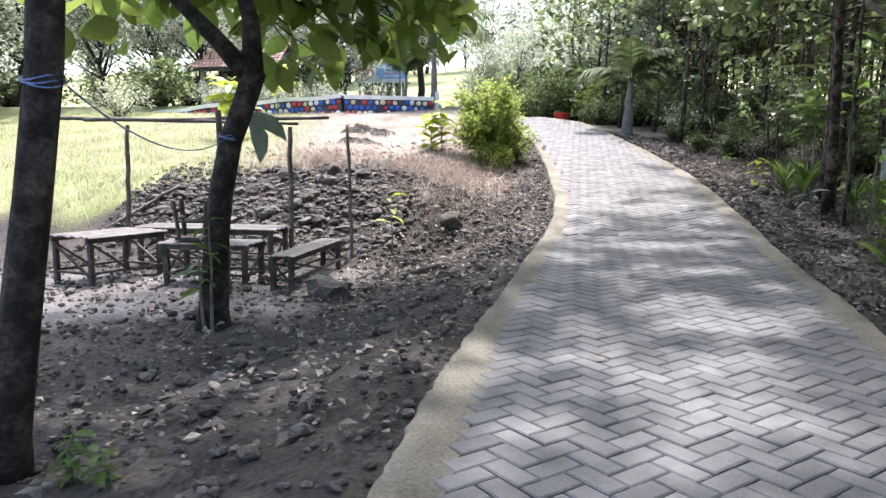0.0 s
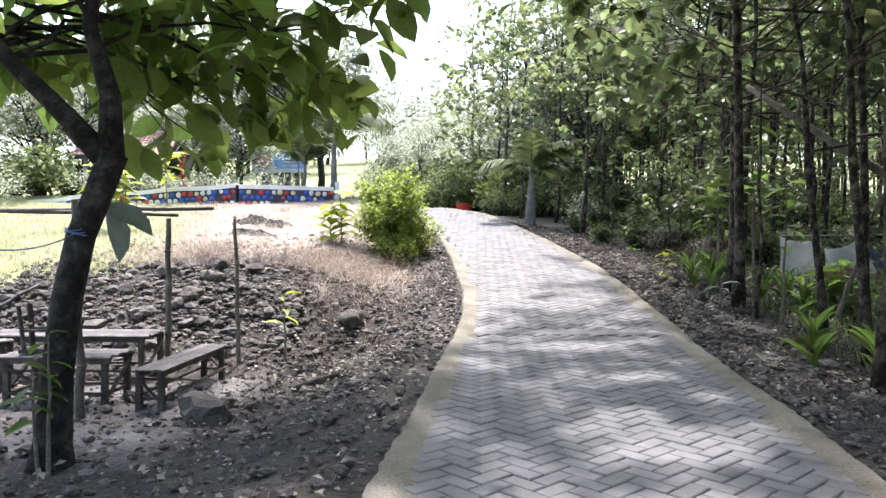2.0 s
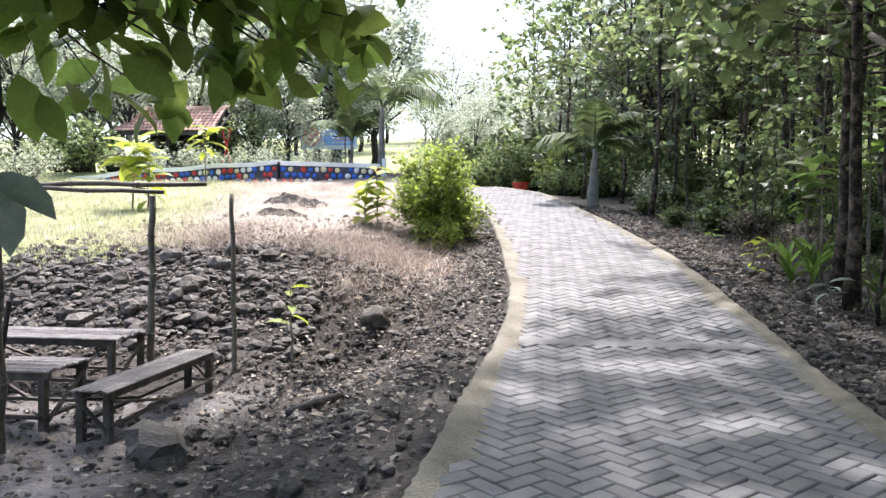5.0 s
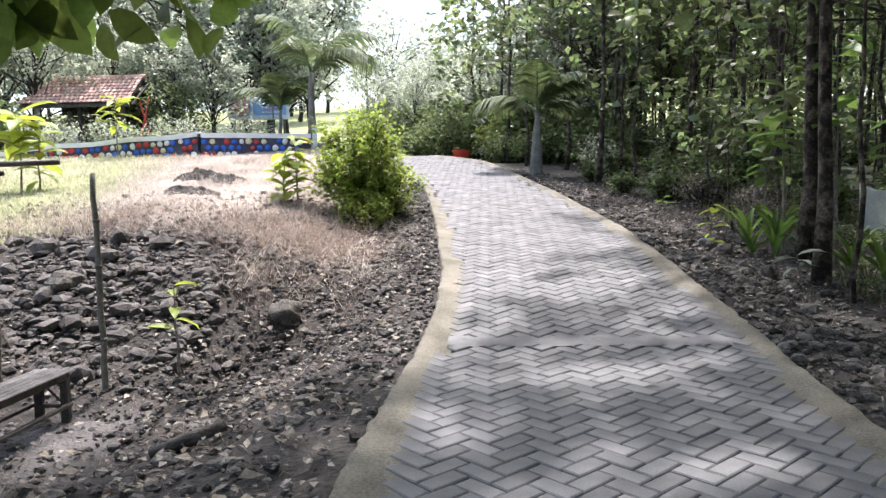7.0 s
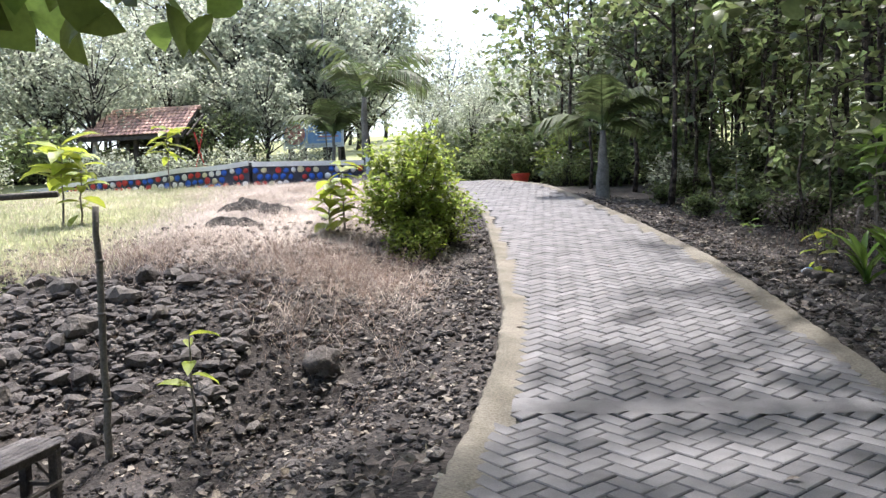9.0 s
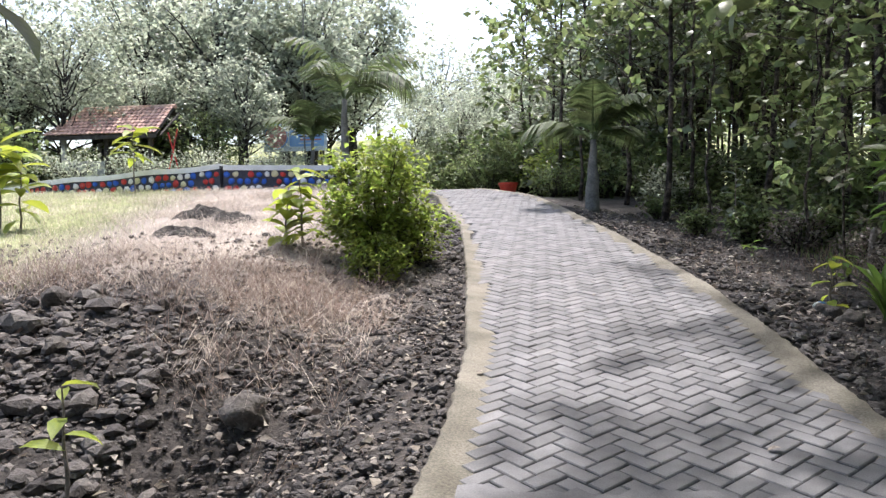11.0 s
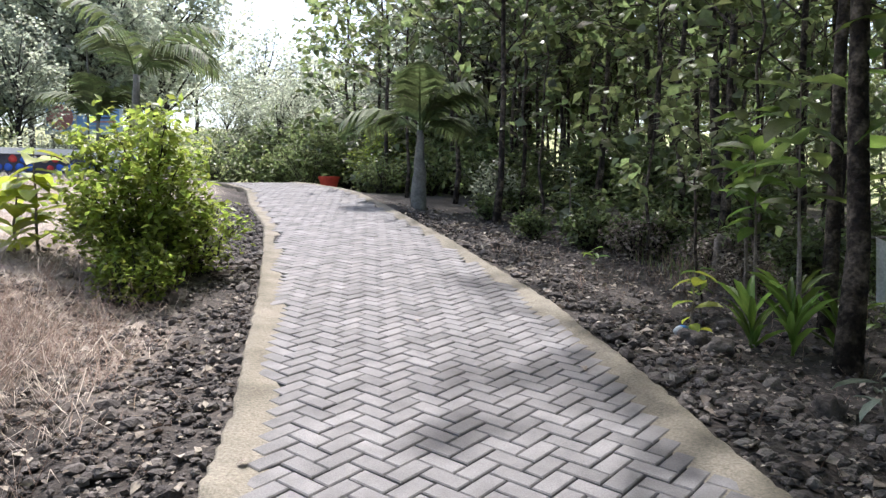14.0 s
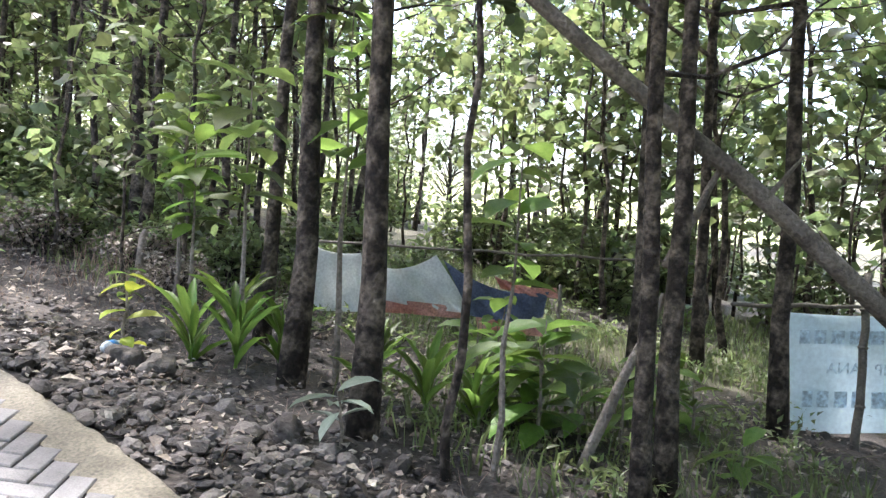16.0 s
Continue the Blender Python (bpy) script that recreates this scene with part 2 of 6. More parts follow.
def arrays_mesh(name, verts, faces, material, flat=False):
    """A mesh from arrays: verts (N, 3), faces (M, k)."""
    me = bpy.data.meshes.new(name)
    k = faces.shape[1]
    me.vertices.add(len(verts))
    me.vertices.foreach_set("co", np.ascontiguousarray(verts, dtype=np.float32).ravel())
    me.loops.add(faces.size)
    me.loops.foreach_set("vertex_index", np.ascontiguousarray(faces, dtype=np.int32).ravel())
    me.polygons.add(len(faces))
    me.polygons.foreach_set("loop_start", np.arange(0, faces.size, k, dtype=np.int32))
    me.materials.append(material)
    me.update(calc_edges=True)
    if flat:
        me.shade_flat()
    return me


def unit(a):
    return a / np.maximum(np.linalg.norm(a, axis=-1, keepdims=True), 1e-9)


KITE_V = np.array([(0, 0, 0), (-0.5, 0.42, 0.10), (0.5, 0.42, 0.10), (0, 1, -0.10), (0, 0.45, 0)], float)
KITE_F = np.array([(0, 4, 1), (0, 2, 4), (1, 4, 3), (4, 2, 3)])
FAR_V = np.array([(0, 0, 0), (-0.5, 0.5, 0.1), (0.5, 0.5, 0.1), (0, 1, -0.08)], float)
FAR_F = np.array([(0, 2, 1), (1, 2, 3)])
LEAF_V = np.array([(0, 0, 0), (-0.34, 0.22, 0.07), (0, 0.25, 0.02), (0.34, 0.22, 0.07), (-0.5, 0.5, 0.08), (0, 0.55, 0.0), (0.5, 0.5, 0.08),
                   (-0.33, 0.8, 0.0), (0, 0.82, -0.06), (0.33, 0.8, 0.0), (0, 1.0, -0.16)], float)
LEAF_F = np.array([(0, 2, 1), (0, 3, 2), (1, 2, 5), (1, 5, 4), (2, 3, 6), (2, 6, 5), (4, 5, 8), (4, 8, 7), (5, 6, 9), (5, 9, 8), (7, 8, 10), (8, 9, 10)])


def leaves(pos, axis, normal, length, width, tv=KITE_V, tf=KITE_F):
    """Vertices and faces of many leaves that grow from pos along axis."""
    pos, axis = np.asarray(pos, float), unit(np.asarray(axis, float))
    side = unit(np.cross(axis, normal))
    up = np.cross(side, axis)
    L, W = np.asarray(length)[:, None, None], np.asarray(width)[:, None, None]
    v = pos[:, None] + side[:, None] * tv[None, :, 0:1] * W + axis[:, None] * tv[None, :, 1:2] * L + up[:, None] * tv[None, :, 2:3] * L
    f = tf[None] + (np.arange(len(pos)) * len(tv))[:, None, None]
    return v.reshape(-1, 3), f.reshape(-1, 3)


def leaf_mesh(name, pos, axis, normal, length, width, material, full=False, far=False):
    v, f = leaves(pos, axis, normal, length, width, *((LEAF_V, LEAF_F) if full else (FAR_V, FAR_F) if far else (KITE_V, KITE_F)))
    return arrays_mesh(name, v, f, material)


def smooth(a, b, x):
    t = np.clip((x - a) / (b - a), 0, 1)
    return t * t * (3 - 2 * t)


# ---- lie of the land ----
ROAD_Z = ((-40, -0.6), (-8, -0.22), (0, 0.0), (4.6, 0.15), (5.2, 0.18), (6.0, 0.285), (13, 1.28), (19, 2.12), (23, 2.5), (30, 2.7), (60, 3.4))
ROAD_L = ((-40, -0.86), (0, -0.85), (1.0, -0.80), (1.8, -0.75), (2.9, -0.70), (3.5, -0.68), (4.5, -0.62), (5.4, -0.56), (6.2, -0.51), (7.6, -0.52), (8.3, -0.59), (10, -0.74),
          (11, -0.85), (12.6, -1.04), (14.2, -1.25), (16.5, -1.8), (19, -2.25), (20, -2.5), (22, -3.2), (24, -4.4), (26, -6.4))
ROAD_R = ((-40, 1.53), (0, 1.54), (1.0, 1.59), (2.2, 1.70), (3.4, 1.75), (4.3, 1.82), (5.4, 1.89), (6.2, 1.87), (7, 1.82), (8, 1.79), (9.8, 1.65), (11.8, 1.33), (13, 1.14),
          (14.6, 0.83), (16.7, 0.42), (18.5, 0), (20, -0.45), (22, -1.1), (24, -2.1), (26, -3.8))
LAWN_Z = ((-60, -0.3), (5.3, -0.28), (6.2, 0.0), (7.2, 0.55), (8.0, 0.85), (10, 1.12), (13, 1.55), (18.6, 2.35), (19.3, 2.43), (20, 2.75), (30, 3.3), (60, 6.0), (120, 16), (400, 40))


def along(table, y):
    return np.interp(y, [k[0] for k in table], [k[1] for k in table])


def road_z(y):
    return (along(ROAD_Z, y - 0.15) + along(ROAD_Z, y) + along(ROAD_Z, y + 0.15)) / 3


def land(x, y):
    """Height of the ground."""
    x, y = np.asarray(x, float), np.asarray(y, float)
    p, l, r = road_z(y) - 0.03, along(ROAD_L, y), along(ROAD_R, y)
    s = smooth(0, 1.7, l - x)
    left = p * (1 - s) + along(LAWN_Z, y) * s
    left = left - 0.28 * np.exp(-((l - x - 1.3) / 0.8) ** 2) * smooth(5.2, 6.4, y) * smooth(12, 9.5, y)
    right = p - 0.2 * smooth(0, 1.6, x - r) - 0.03 * np.clip(x - r - 3, 0, 12)
    z = np.where(x < l, left, np.where(x > r, right, p))
    far = smooth(34, 120, y)
    z = z * (1 - far) + far * along(LAWN_Z, y)
    return z + 0.12 * np.exp(-((x + 5.1) ** 2 + (y - 13.1) ** 2) / 0.5)


def on(x, y, dz=0.0):
    return float(land(x, y)) + dz


def rumple(x, y):
    """Small unevenness of bare soil."""
    a = np.sin(3.1 * x + 1.7 * np.sin(2.3 * y)) * np.sin(2.7 * y + 1.3 * np.sin(1.9 * x))
    b = np.sin(11 * x + 2.1 * np.sin(7 * y)) * np.sin(9.5 * y + 1.9 * np.sin(8 * x))
    return 0.018 * a + 0.009 * b


def build_ground():
    def steps(lo, hi, fine_lo, fine_hi, d):
        mid = np.arange(fine_lo, fine_hi + 1e-6, d)
        out, v, g = [], fine_hi, d
        while v < hi:
            g *= 1.22
            v += g
            out.append(min(v, hi))
        back, v, g = [], fine_lo, d
        while v > lo:
            g *= 1.22
            v -= g
            back.append(max(v, lo))
        return np.array(back[::-1] + list(mid) + out)

    xs, ys = steps(-900, 900, -8, 7, 0.085), steps(-300, 1500, -2.5, 13.5, 0.085)
    X, Y = np.meshgrid(xs, ys)
    Z = land(X, Y)
    l, r = along(ROAD_L, Y), along(ROAD_R, Y)
    inside = (X > l + 0.04) & (X < r - 0.04) & (Y < 26)
    off = np.minimum(np.abs(X - l), np.abs(X - r))
    near = (np.abs(X) < 9) & (Y < 16) & (Y > -4)
    Z = Z + np.where(near, rumple(X, Y) * smooth(0, 0.3, off) + 0.012 * rng.standard_normal(X.shape) * smooth(0.05, 0.4, off), 0)
    Z = np.where(inside, Z - 0.12, Z - 0.012)
    nx, ny = len(xs), len(ys)
    idx = np.arange(nx * ny).reshape(ny, nx)
    F = np.stack([idx[:-1, :-1], idx[:-1, 1:], idx[1:, 1:], idx[1:, :-1]], -1).reshape(-1, 4)
    me = arrays_mesh("ground", np.stack([X, Y, Z], -1).reshape(-1, 3), F, SOIL)
    me.shade_smooth()
    edge = 7.9 + 0.35 * np.sin(1.3 * X) + 0.2 * np.sin(3.7 * X + 1) - 1.7 * smooth(-5.6, -8.0, X)
    turf = smooth(-0.3, 0.5, Y - edge) * smooth(-0.6, 1.2, -5.0 - X - 0.27 * (Y - 8.6)) * (Y < 60)
    turf = np.maximum(turf, smooth(20, 30, Y))
    turf = np.maximum(turf, 0.2 * smooth(2.6, 4.0, X - r) * smooth(-0.3, 0.6, np.sin(1.1 * X + 0.4) * np.sin(0.8 * Y) + 0.5))
    straw = smooth(-0.2, 1.3, Y - edge - 0.4 + 0.25 * (X + 3)) * smooth(0.3, 0.9, l - X) * (1 - turf) * smooth(20.5, 19.0, Y)
    mud = smooth(0.6, 0.0, np.abs(np.sin(0.9 * X + 0.8) * 0.5 + Y - 3.2 + 0.25 * np.sin(3.1 * X) * np.sin(2.7 * Y)) - 1.1) * smooth(-2.2, -2.9, X) * smooth(-8.5, -7, X) * 0.8
    for name, field in (("turf", turf), ("straw", straw), ("mud", mud)):
        at = me.attributes.new(name, "FLOAT", "POINT")
        at.data.foreach_set("value", field.astype(np.float32).ravel())
    return tagged(new("ground", me), "dark stony soil rising into a grassy bank", "ground", kind="structure")


build_ground()

# ---- road: bedding and borders (the blocks come last) ----
BORDER = 0.21


def build_road():
    ys = np.arange(-14, 25.6, 0.12)
    l, r, z = along(ROAD_L, ys), along(ROAD_R, ys), road_z(ys)
    bed = Buf()
    vs, fs = [], []
    for a, b, y, h in zip(l, r, ys, z):
        vs += [(a + 0.05, y, h - 0.022), (b - 0.05, y, h - 0.022)]
    fs = [(2 * i, 2 * i + 1, 2 * i + 3, 2 * i + 2) for i in range(len(ys) - 1)]
    road = part("road", bed.add(vs, fs), MORTAR)
    tagged(road, "paved lane of grey herringbone concrete blocks with concrete borders", "road", kind="structure")
    for side, table in ((1, ROAD_L), (-1, ROAD_R)):
        b = Buf()
        rr = random.Random(3 + side)
        yy = np.arange(-14, 25.6, 0.06)
        n = 0
        for y in yy:
            e, h = float(along(table, y)), float(road_z(y))
            w = BORDER * (1.0 if y < 6 else max(0.62, 1.0 - 0.05 * (y - 6))) + 0.022 * math.sin(2.1 * y) + rr.uniform(-0.018, 0.018)
            o = e + side * rr.uniform(-0.012, 0.012)
            if side == 1 and 12.8 < y < 13.4:
                w *= 0.4
            t = 0.014 + rr.uniform(-0.003, 0.003)
            b.v += [(o, y, h - 0.16), (o, y, h + t - 0.012), (o + side * 0.015, y, h + t), (o + side * w * 0.5, y, h + t - 0.003), (o + side * w * 0.72, y, h - 0.002), (o + side * (w + 0.06), y, h - 0.009)]
            n += 1
        k = 6
        for i in range(n - 1):
            for j in range(k - 1):
                q = (i * k + j, i * k + j + 1, (i + 1) * k + j + 1, (i + 1) * k + j)
                b.f.append(q if side == -1 else q[::-1])
        part("road_border", b, CONCRETE, road, "rough sandy concrete border strip", smooth=True)
    # worn mortar seam just past the slope break
    seam = Buf()
    xs = np.arange(-0.36, 1.68, 0.06)
    rr = random.Random(5)
    for x in xs:
        y0, y1 = 5.30 + 0.05 * abs((x / 0.148) % 2 - 1) + rr.uniform(-0.01, 0.01), 5.52 + rr.uniform(-0.04, 0.04)
        seam.v += [(x, y0, float(road_z(y0)) + 0.002), (x, y1, float(road_z(y1)) + 0.002)]
    seam.f = [(2 * i, 2 * i + 2, 2 * i + 3, 2 * i + 1) for i in range(len(xs) - 1)]
    part("mortar_seam", seam, BRICK_FAR, road, "thin worn mortar seam across the lane", smooth=True)
    return road


road = build_road()

# ---- trees ----


def bend(a, b, n=6, sag=0.0, wob=0.0, seed=0):
    r = random.Random(seed)
    a, b = Vector(a), Vector(b)
    out = []
    for i in range(n + 1):
        t = i / n
        p = a.lerp(b, t)
        p.z += sag * 4 * t * (1 - t)
        if 0 < i < n:
            p += Vector((r.uniform(-wob, wob), r.uniform(-wob, wob), r.uniform(-wob, wob)))
        out.append(p)
    return out


def sprays(nodes, per, length, rr, spread=0.18, droop=0.5):
    """Leaf positions, axes and normals round twig nodes."""
    nodes = np.repeat(np.asarray(nodes, float), per, 0)
    n = len(nodes)
    d = rr.standard_normal((n, 3))
    d[:, 2] = d[:, 2] * 0.5 - droop
    nr = rr.standard_normal((n, 3)) * 0.5
    nr[:, 2] += 1
    L = length * rr.uniform(0.55, 1.15, n)
    return nodes + rr.standard_normal((n, 3)) * spread, d, nr, L


def woodland_tree(seed, height, radius, first, reach, leaf, count, material=LEAF_WOOD, bark=BARK_WOOD, name="tree", split=False):
    """A slender forest tree: trunk, forking limbs, and a crown of leaf rosettes at the twig ends."""
    r, rr = random.Random(seed), np.random.default_rng(seed)
    tree = new(name)
    lean = Vector((r.uniform(-0.05, 0.05), r.uniform(-0.05, 0.05), 0)) * height * (0.1 if split else 1.0)
    top = Vector((0, 0, height)) + lean
    line = bend((0, 0, -0.1), top, 9, 0, 0.035 if split else 0.09, seed)
    b = Buf().tube(line, [radius * (1.25 if i == 0 else 1.0 - 0.085 * i) for i in range(10)], 10 if split else 7, 0.13, seed)
    part("trunk", b, bark, tree, smooth=True)
    limbs, nodes, pieces = Buf(), [], []
    k = max(7, int((height - first) * 3.0))
    for i in range(k):
        h = first + (height - first) * (i + r.random() * 0.8) / k
        t = h / height * 9
        j = min(8, int(t))
        p = line[j].lerp(line[j + 1], t - j)
        a = i * 2.4 + r.uniform(-0.6, 0.6)
        ln = reach * (1.1 - (0.2 if split else 0.6) * (h - first) / (height - first + 0.01)) * r.uniform(0.55, 1.2)
        q = p + Vector((math.cos(a) * ln, math.sin(a) * ln, ln * r.uniform(0.25, 1.05)))
        limb = bend(p, q, 4, -0.05 * ln, 0.07 * ln, seed + i)
        w = radius * 0.34
        piece = Buf().tube(limb, [w, w * 0.8, w * 0.6, w * 0.42, w * 0.2], 5 if split else 3)
        nodes.append(limb[4])
        for s in (2, 3, 3, 4):
            turn = a + r.choice((-1, 1)) * r.uniform(0.5, 1.3)
            tw = ln * r.uniform(0.22, 0.5)
            e = limb[s] + Vector((math.cos(turn) * tw, math.sin(turn) * tw, tw * r.uniform(-0.25, 0.7)))
            piece.tube(bend(limb[s], e, 2, 0.02, 0.03 * ln, seed + i), [w * 0.4, w * 0.28, w * 0.12], 4 if split else 3)
            nodes.append(e)
        pieces.append(piece)
    if split:
        for b in pieces:
            part("limb", b, bark, tree)
    else:
        for b in pieces:
            limbs.add(b.v, b.f)
        part("limb", limbs, bark, tree)["kind"] = "stuff"
    per = max(3, round(count / len(nodes)))
    pos, d, nr, L = sprays(nodes, per, leaf, rr, 0.085, 0.42)
    part("crown", leaf_mesh("crown", pos, d, nr, L, L * 0.62, material, split, far=True), material, tree)
    return tree


def round_tree(seed, height, spread, leaf, count, material, trunk=0.16):
    """A broad tree seen far off: trunk, limbs, crown of uneven clumps."""
    r, rr = random.Random(seed), np.random.default_rng(seed)
    tree = new("tree")
    line = bend((0, 0, -0.2), (r.uniform(-0.4, 0.4), r.uniform(-0.4, 0.4), height * 0.62), 6, 0, 0.12, seed)
    part("trunk", Buf().tube(line, [trunk * (1.2 - 0.12 * i) for i in range(7)], 8, 0.1, seed), BARK, tree, smooth=True)
    limbs, nodes = Buf(), []
    for i in range(34):
        p = line[2 + i % 5]
        a, e = r.uniform(0, 6.283), r.uniform(-0.15, 1.0)
        ln = spread * r.uniform(0.45, 1.05)
        q = p + Vector((math.cos(a) * ln * (1 - 0.45 * max(0, e)), math.sin(a) * ln * (1 - 0.45 * max(0, e)), ln * e + height * 0.14))
        q.z = min(q.z, height)
        limbs.tube(bend(p, q, 3, 0.1, 0.1, seed + i), [trunk * 0.4, trunk * 0.3, trunk * 0.18, trunk * 0.06], 5)
        for _ in range(5):
            nodes.append(q + Vector((r.gauss(0, 1), r.gauss(0, 1), r.gauss(0, 0.8))) * 0.24 * spread)
    part("limb", limbs, BARK, tree)["kind"] = "stuff"
    pos, d, nr, L = sprays(nodes, max(2, count // len(nodes)), leaf, rr, 0.085 * spread, 0.3)
    part("crown", leaf_mesh("crown", pos, d, nr, L, L * 0.62, material, far=True), material, tree)
    return tree


def stand(proto, x, y, turn, size=1.0, lean=(0, 0), label="", dz=0.0):
    """Sets a copy of a thing on the ground, turned and scaled."""
    m = Matrix.Translation((x, y, on(x, y) + dz)) @ Euler((radians(lean[0]), radians(lean[1]), radians(turn))).to_matrix().to_4x4() @ Matrix.Diagonal((size, size, size, 1))
    ob = copy_thing(proto, m)
    ob.matrix_basis = m
    if label:
        ob["label"] = label
    return ob


def join_things(name, things, label, category):
    """Joins many far things into one object of kind stuff, one mesh for each kind of part."""
    whole = tagged(new(name), label, category, kind="stuff")
    groups = {}
    for ob in things:
        for child in ob.children:
            groups.setdefault((child.name.split(".")[0], child.data.materials[0].name), []).append((child.data, ob.matrix_basis @ child.matrix_basis))
    for (kind, material), members in groups.items():
        co, idx, tot, k = [], [], [], 0
        for me, m in members:
            v = np.empty(len(me.vertices) * 3, np.float32)
            me.vertices.foreach_get("co", v)
            i = np.empty(len(me.loops), np.int32)
            me.loops.foreach_get("vertex_index", i)
            t = np.empty(len(me.polygons), np.int32)
            me.polygons.foreach_get("loop_total", t)
            a = np.array(m)
            co.append(v.reshape(-1, 3) @ a[:3, :3].T + a[:3, 3])
            idx.append(i + k)
            tot.append(t)
            k += len(me.vertices)
        co, idx, tot = np.concatenate(co).astype(np.float32), np.concatenate(idx), np.concatenate(tot)
        me = bpy.data.meshes.new(kind)
        me.vertices.add(len(co))
        me.vertices.foreach_set("co", co.ravel())
        me.loops.add(len(idx))
        me.loops.foreach_set("vertex_index", idx)
        me.polygons.add(len(tot))
        me.polygons.foreach_set("loop_start", (np.cumsum(tot) - tot).astype(np.int32))
        me.materials.append(bpy.data.materials[material])
        me.update(calc_edges=True)
        part(kind, me, None, whole)["kind"] = "stuff"
    for ob in things:
        drop_proto(ob)
    return whole


def drop_proto(ob):
    for o in (*ob.children_recursive, ob):
        bpy.data.objects.remove(o)


def build_forest():
    r = random.Random(11)
    tall = [woodland_tree(100 + i, 7.2 + 0.6 * i, 0.055 + 0.006 * i, 2.6, 1.8, 0.33, 460) for i in range(4)]
    thin = [woodland_tree(120 + i, 6.8 + 0.6 * i, 0.05 + 0.006 * i, 2.2, 1.7, 0.33, 230) for i in range(3)]
    edge = [woodland_tree(150 + i, 7.8 + 0.5 * i, 0.066 + 0.005 * i, 2.9, 2.8, 0.33, 820, split=True) for i in range(4)]
    low = [woodland_tree(200 + i, 3.6 + 0.5 * i, 0.03, 0.9, 0.95, 0.26, 190) for i in range(3)]
    for k in tall + low + edge + thin:
        tagged(k, "slender dark-barked woodland tree with large green leaves", "tree", "woodland beside the lane")
    # trunks clear beside the lane, last three unseen and added for shade: x, y, variant, size, lean
    for x, y, v, s, lean in ((3.42, 8.62, 3, 0.95, (0, 1)), (3.24, 7.74, 2, 1.0, (0, -1)), (6.3, 7.6, 2, 1.1, (0, -1)), (4.26, 6.4, 1, 0.85, (0, -1)),
                             (7.9, 7.7, 0, 1.0, (0, -1)), (6.42, 6.46, 1, 1.0, (0, -2)), (5.2, 14.3, 3, 1.0, (0, -2)), (3.08, 3.72, 3, 1.1, (0, 1)), (3.9, 9.6, 0, 0.95, (0, 3)),
                             # this row ends with three out-of-view trees that only shade the verge
                             (3.75, 6.3, 0, 0.75, (2, -6)), (4.75, 13.2, 2, 0.9, (0, 2)), (3.6, 5.0, 0, 0.8, (0, -4)), (3.1, 1.2, 1, 1.0, (0, 3)), (3.3, -1.6, 2, 1.0, (0, 0)), (4.4, 2.3, 0, 1.0, (0, -2)), (4.2, 0.2, 3, 1.0, (0, -1)), (4.9, 4.3, 2, 1.0, (0, -2))):
        stand(edge[v], x, y, r.uniform(0, 360) if lean == (0, 0) else 0, s, lean, "tall slim woodland tree with mottled dark bark beside the lane")
    for x, y, s, lean in ((4.1, 11.2, 0.9, (0, 0)), (3.5, 12.6, 0.8, (0, 2)), (3.3, 10.6, 0.6, (0, 0)), (2.9, 15.6, 0.9, (0, 0))):
        stand(low[int(x * 10) % 3], x, y, 0, s, lean, "thin young tree with few leaves at the wood's edge")
    spots, far, tries = [], [], 0
    while len(spots) < 215 and tries < 6000:
        tries += 1
        x, y = r.uniform(4.2, 21), r.uniform(-7, 40)
        verge = float(along(ROAD_R, min(y, 18.5)))
        if x - verge < (2.6 if y < 12 else 2.0):
            continue
        if y > 3 and (x < 8.6 and 4.0 < y < 11.0):
            continue
        near = math.hypot(x - 0.5, y - 5) < 14
        if all((x - a) ** 2 + (y - b) ** 2 > (0.9 if near else 1.8) for a, b in spots):
            spots.append((x, y))
    for i, (x, y) in enumerate(spots):
        if 8.4 < x < 17 and 2 < y < 13 and i % 2:
            continue
        if i % 4 == 1:
            placed = stand(low[i % 3], x, y, r.uniform(0, 360), r.uniform(0.7, 1.2))
        else:
            placed = stand(thin[i % 3] if x > 7.5 and y < 15 else tall[r.randrange(4)], x, y, r.uniform(0, 360), r.uniform(0.8, 1.15), (r.uniform(-4, 4), r.uniform(-4, 4)))
        if x > 13 or y > 22 or y < -2:
            far.append(placed)
    for x, y, s in ((1.0, 20.6, 0.8), (1.9, 18.9, 0.8), (0.5, 23.4, 0.85), (2.2, 22.0, 0.9), (2.9, 17.2, 0.75), (0.4, 26.4, 0.9), (1.6, 25.0, 1.0), (3.3, 20.0, 0.9), (-0.2, 28.0, 0.95), (-0.6, 31.0, 1.0), (2.2, 15.8, 0.8)):
        stand(tall[int(y) % 4], x, y, r.uniform(0, 360), s)
    # the wood behind the walker and to the far end of the lane
    for i in range(46):
        if i < 20:
            x, y = r.uniform(-14, 14), r.uniform(-16, -6)
            if -1.6 < x < 2.6:
                continue
        else:
            x, y = r.uniform(2.5, 9), r.uniform(22, 40)
        far.append(stand(tall[r.randrange(4)], x, y, r.uniform(0, 360), r.uniform(0.75, 1.0)))
    for i in range(40):
        x, y = r.uniform(8.4, 17), r.uniform(2.5, 13)
        placed = stand(low[i % 3], x, y, r.uniform(0, 360), r.uniform(0.8, 1.35), label="young woodland tree with leaves low on its stem")
        if x > 12:
            far.append(placed)
    join_things("woodland", far, "far woodland of slim trees with green leaves", "woodland")
    for k in tall + low + edge + thin:
        drop_proto(k)


build_forest()


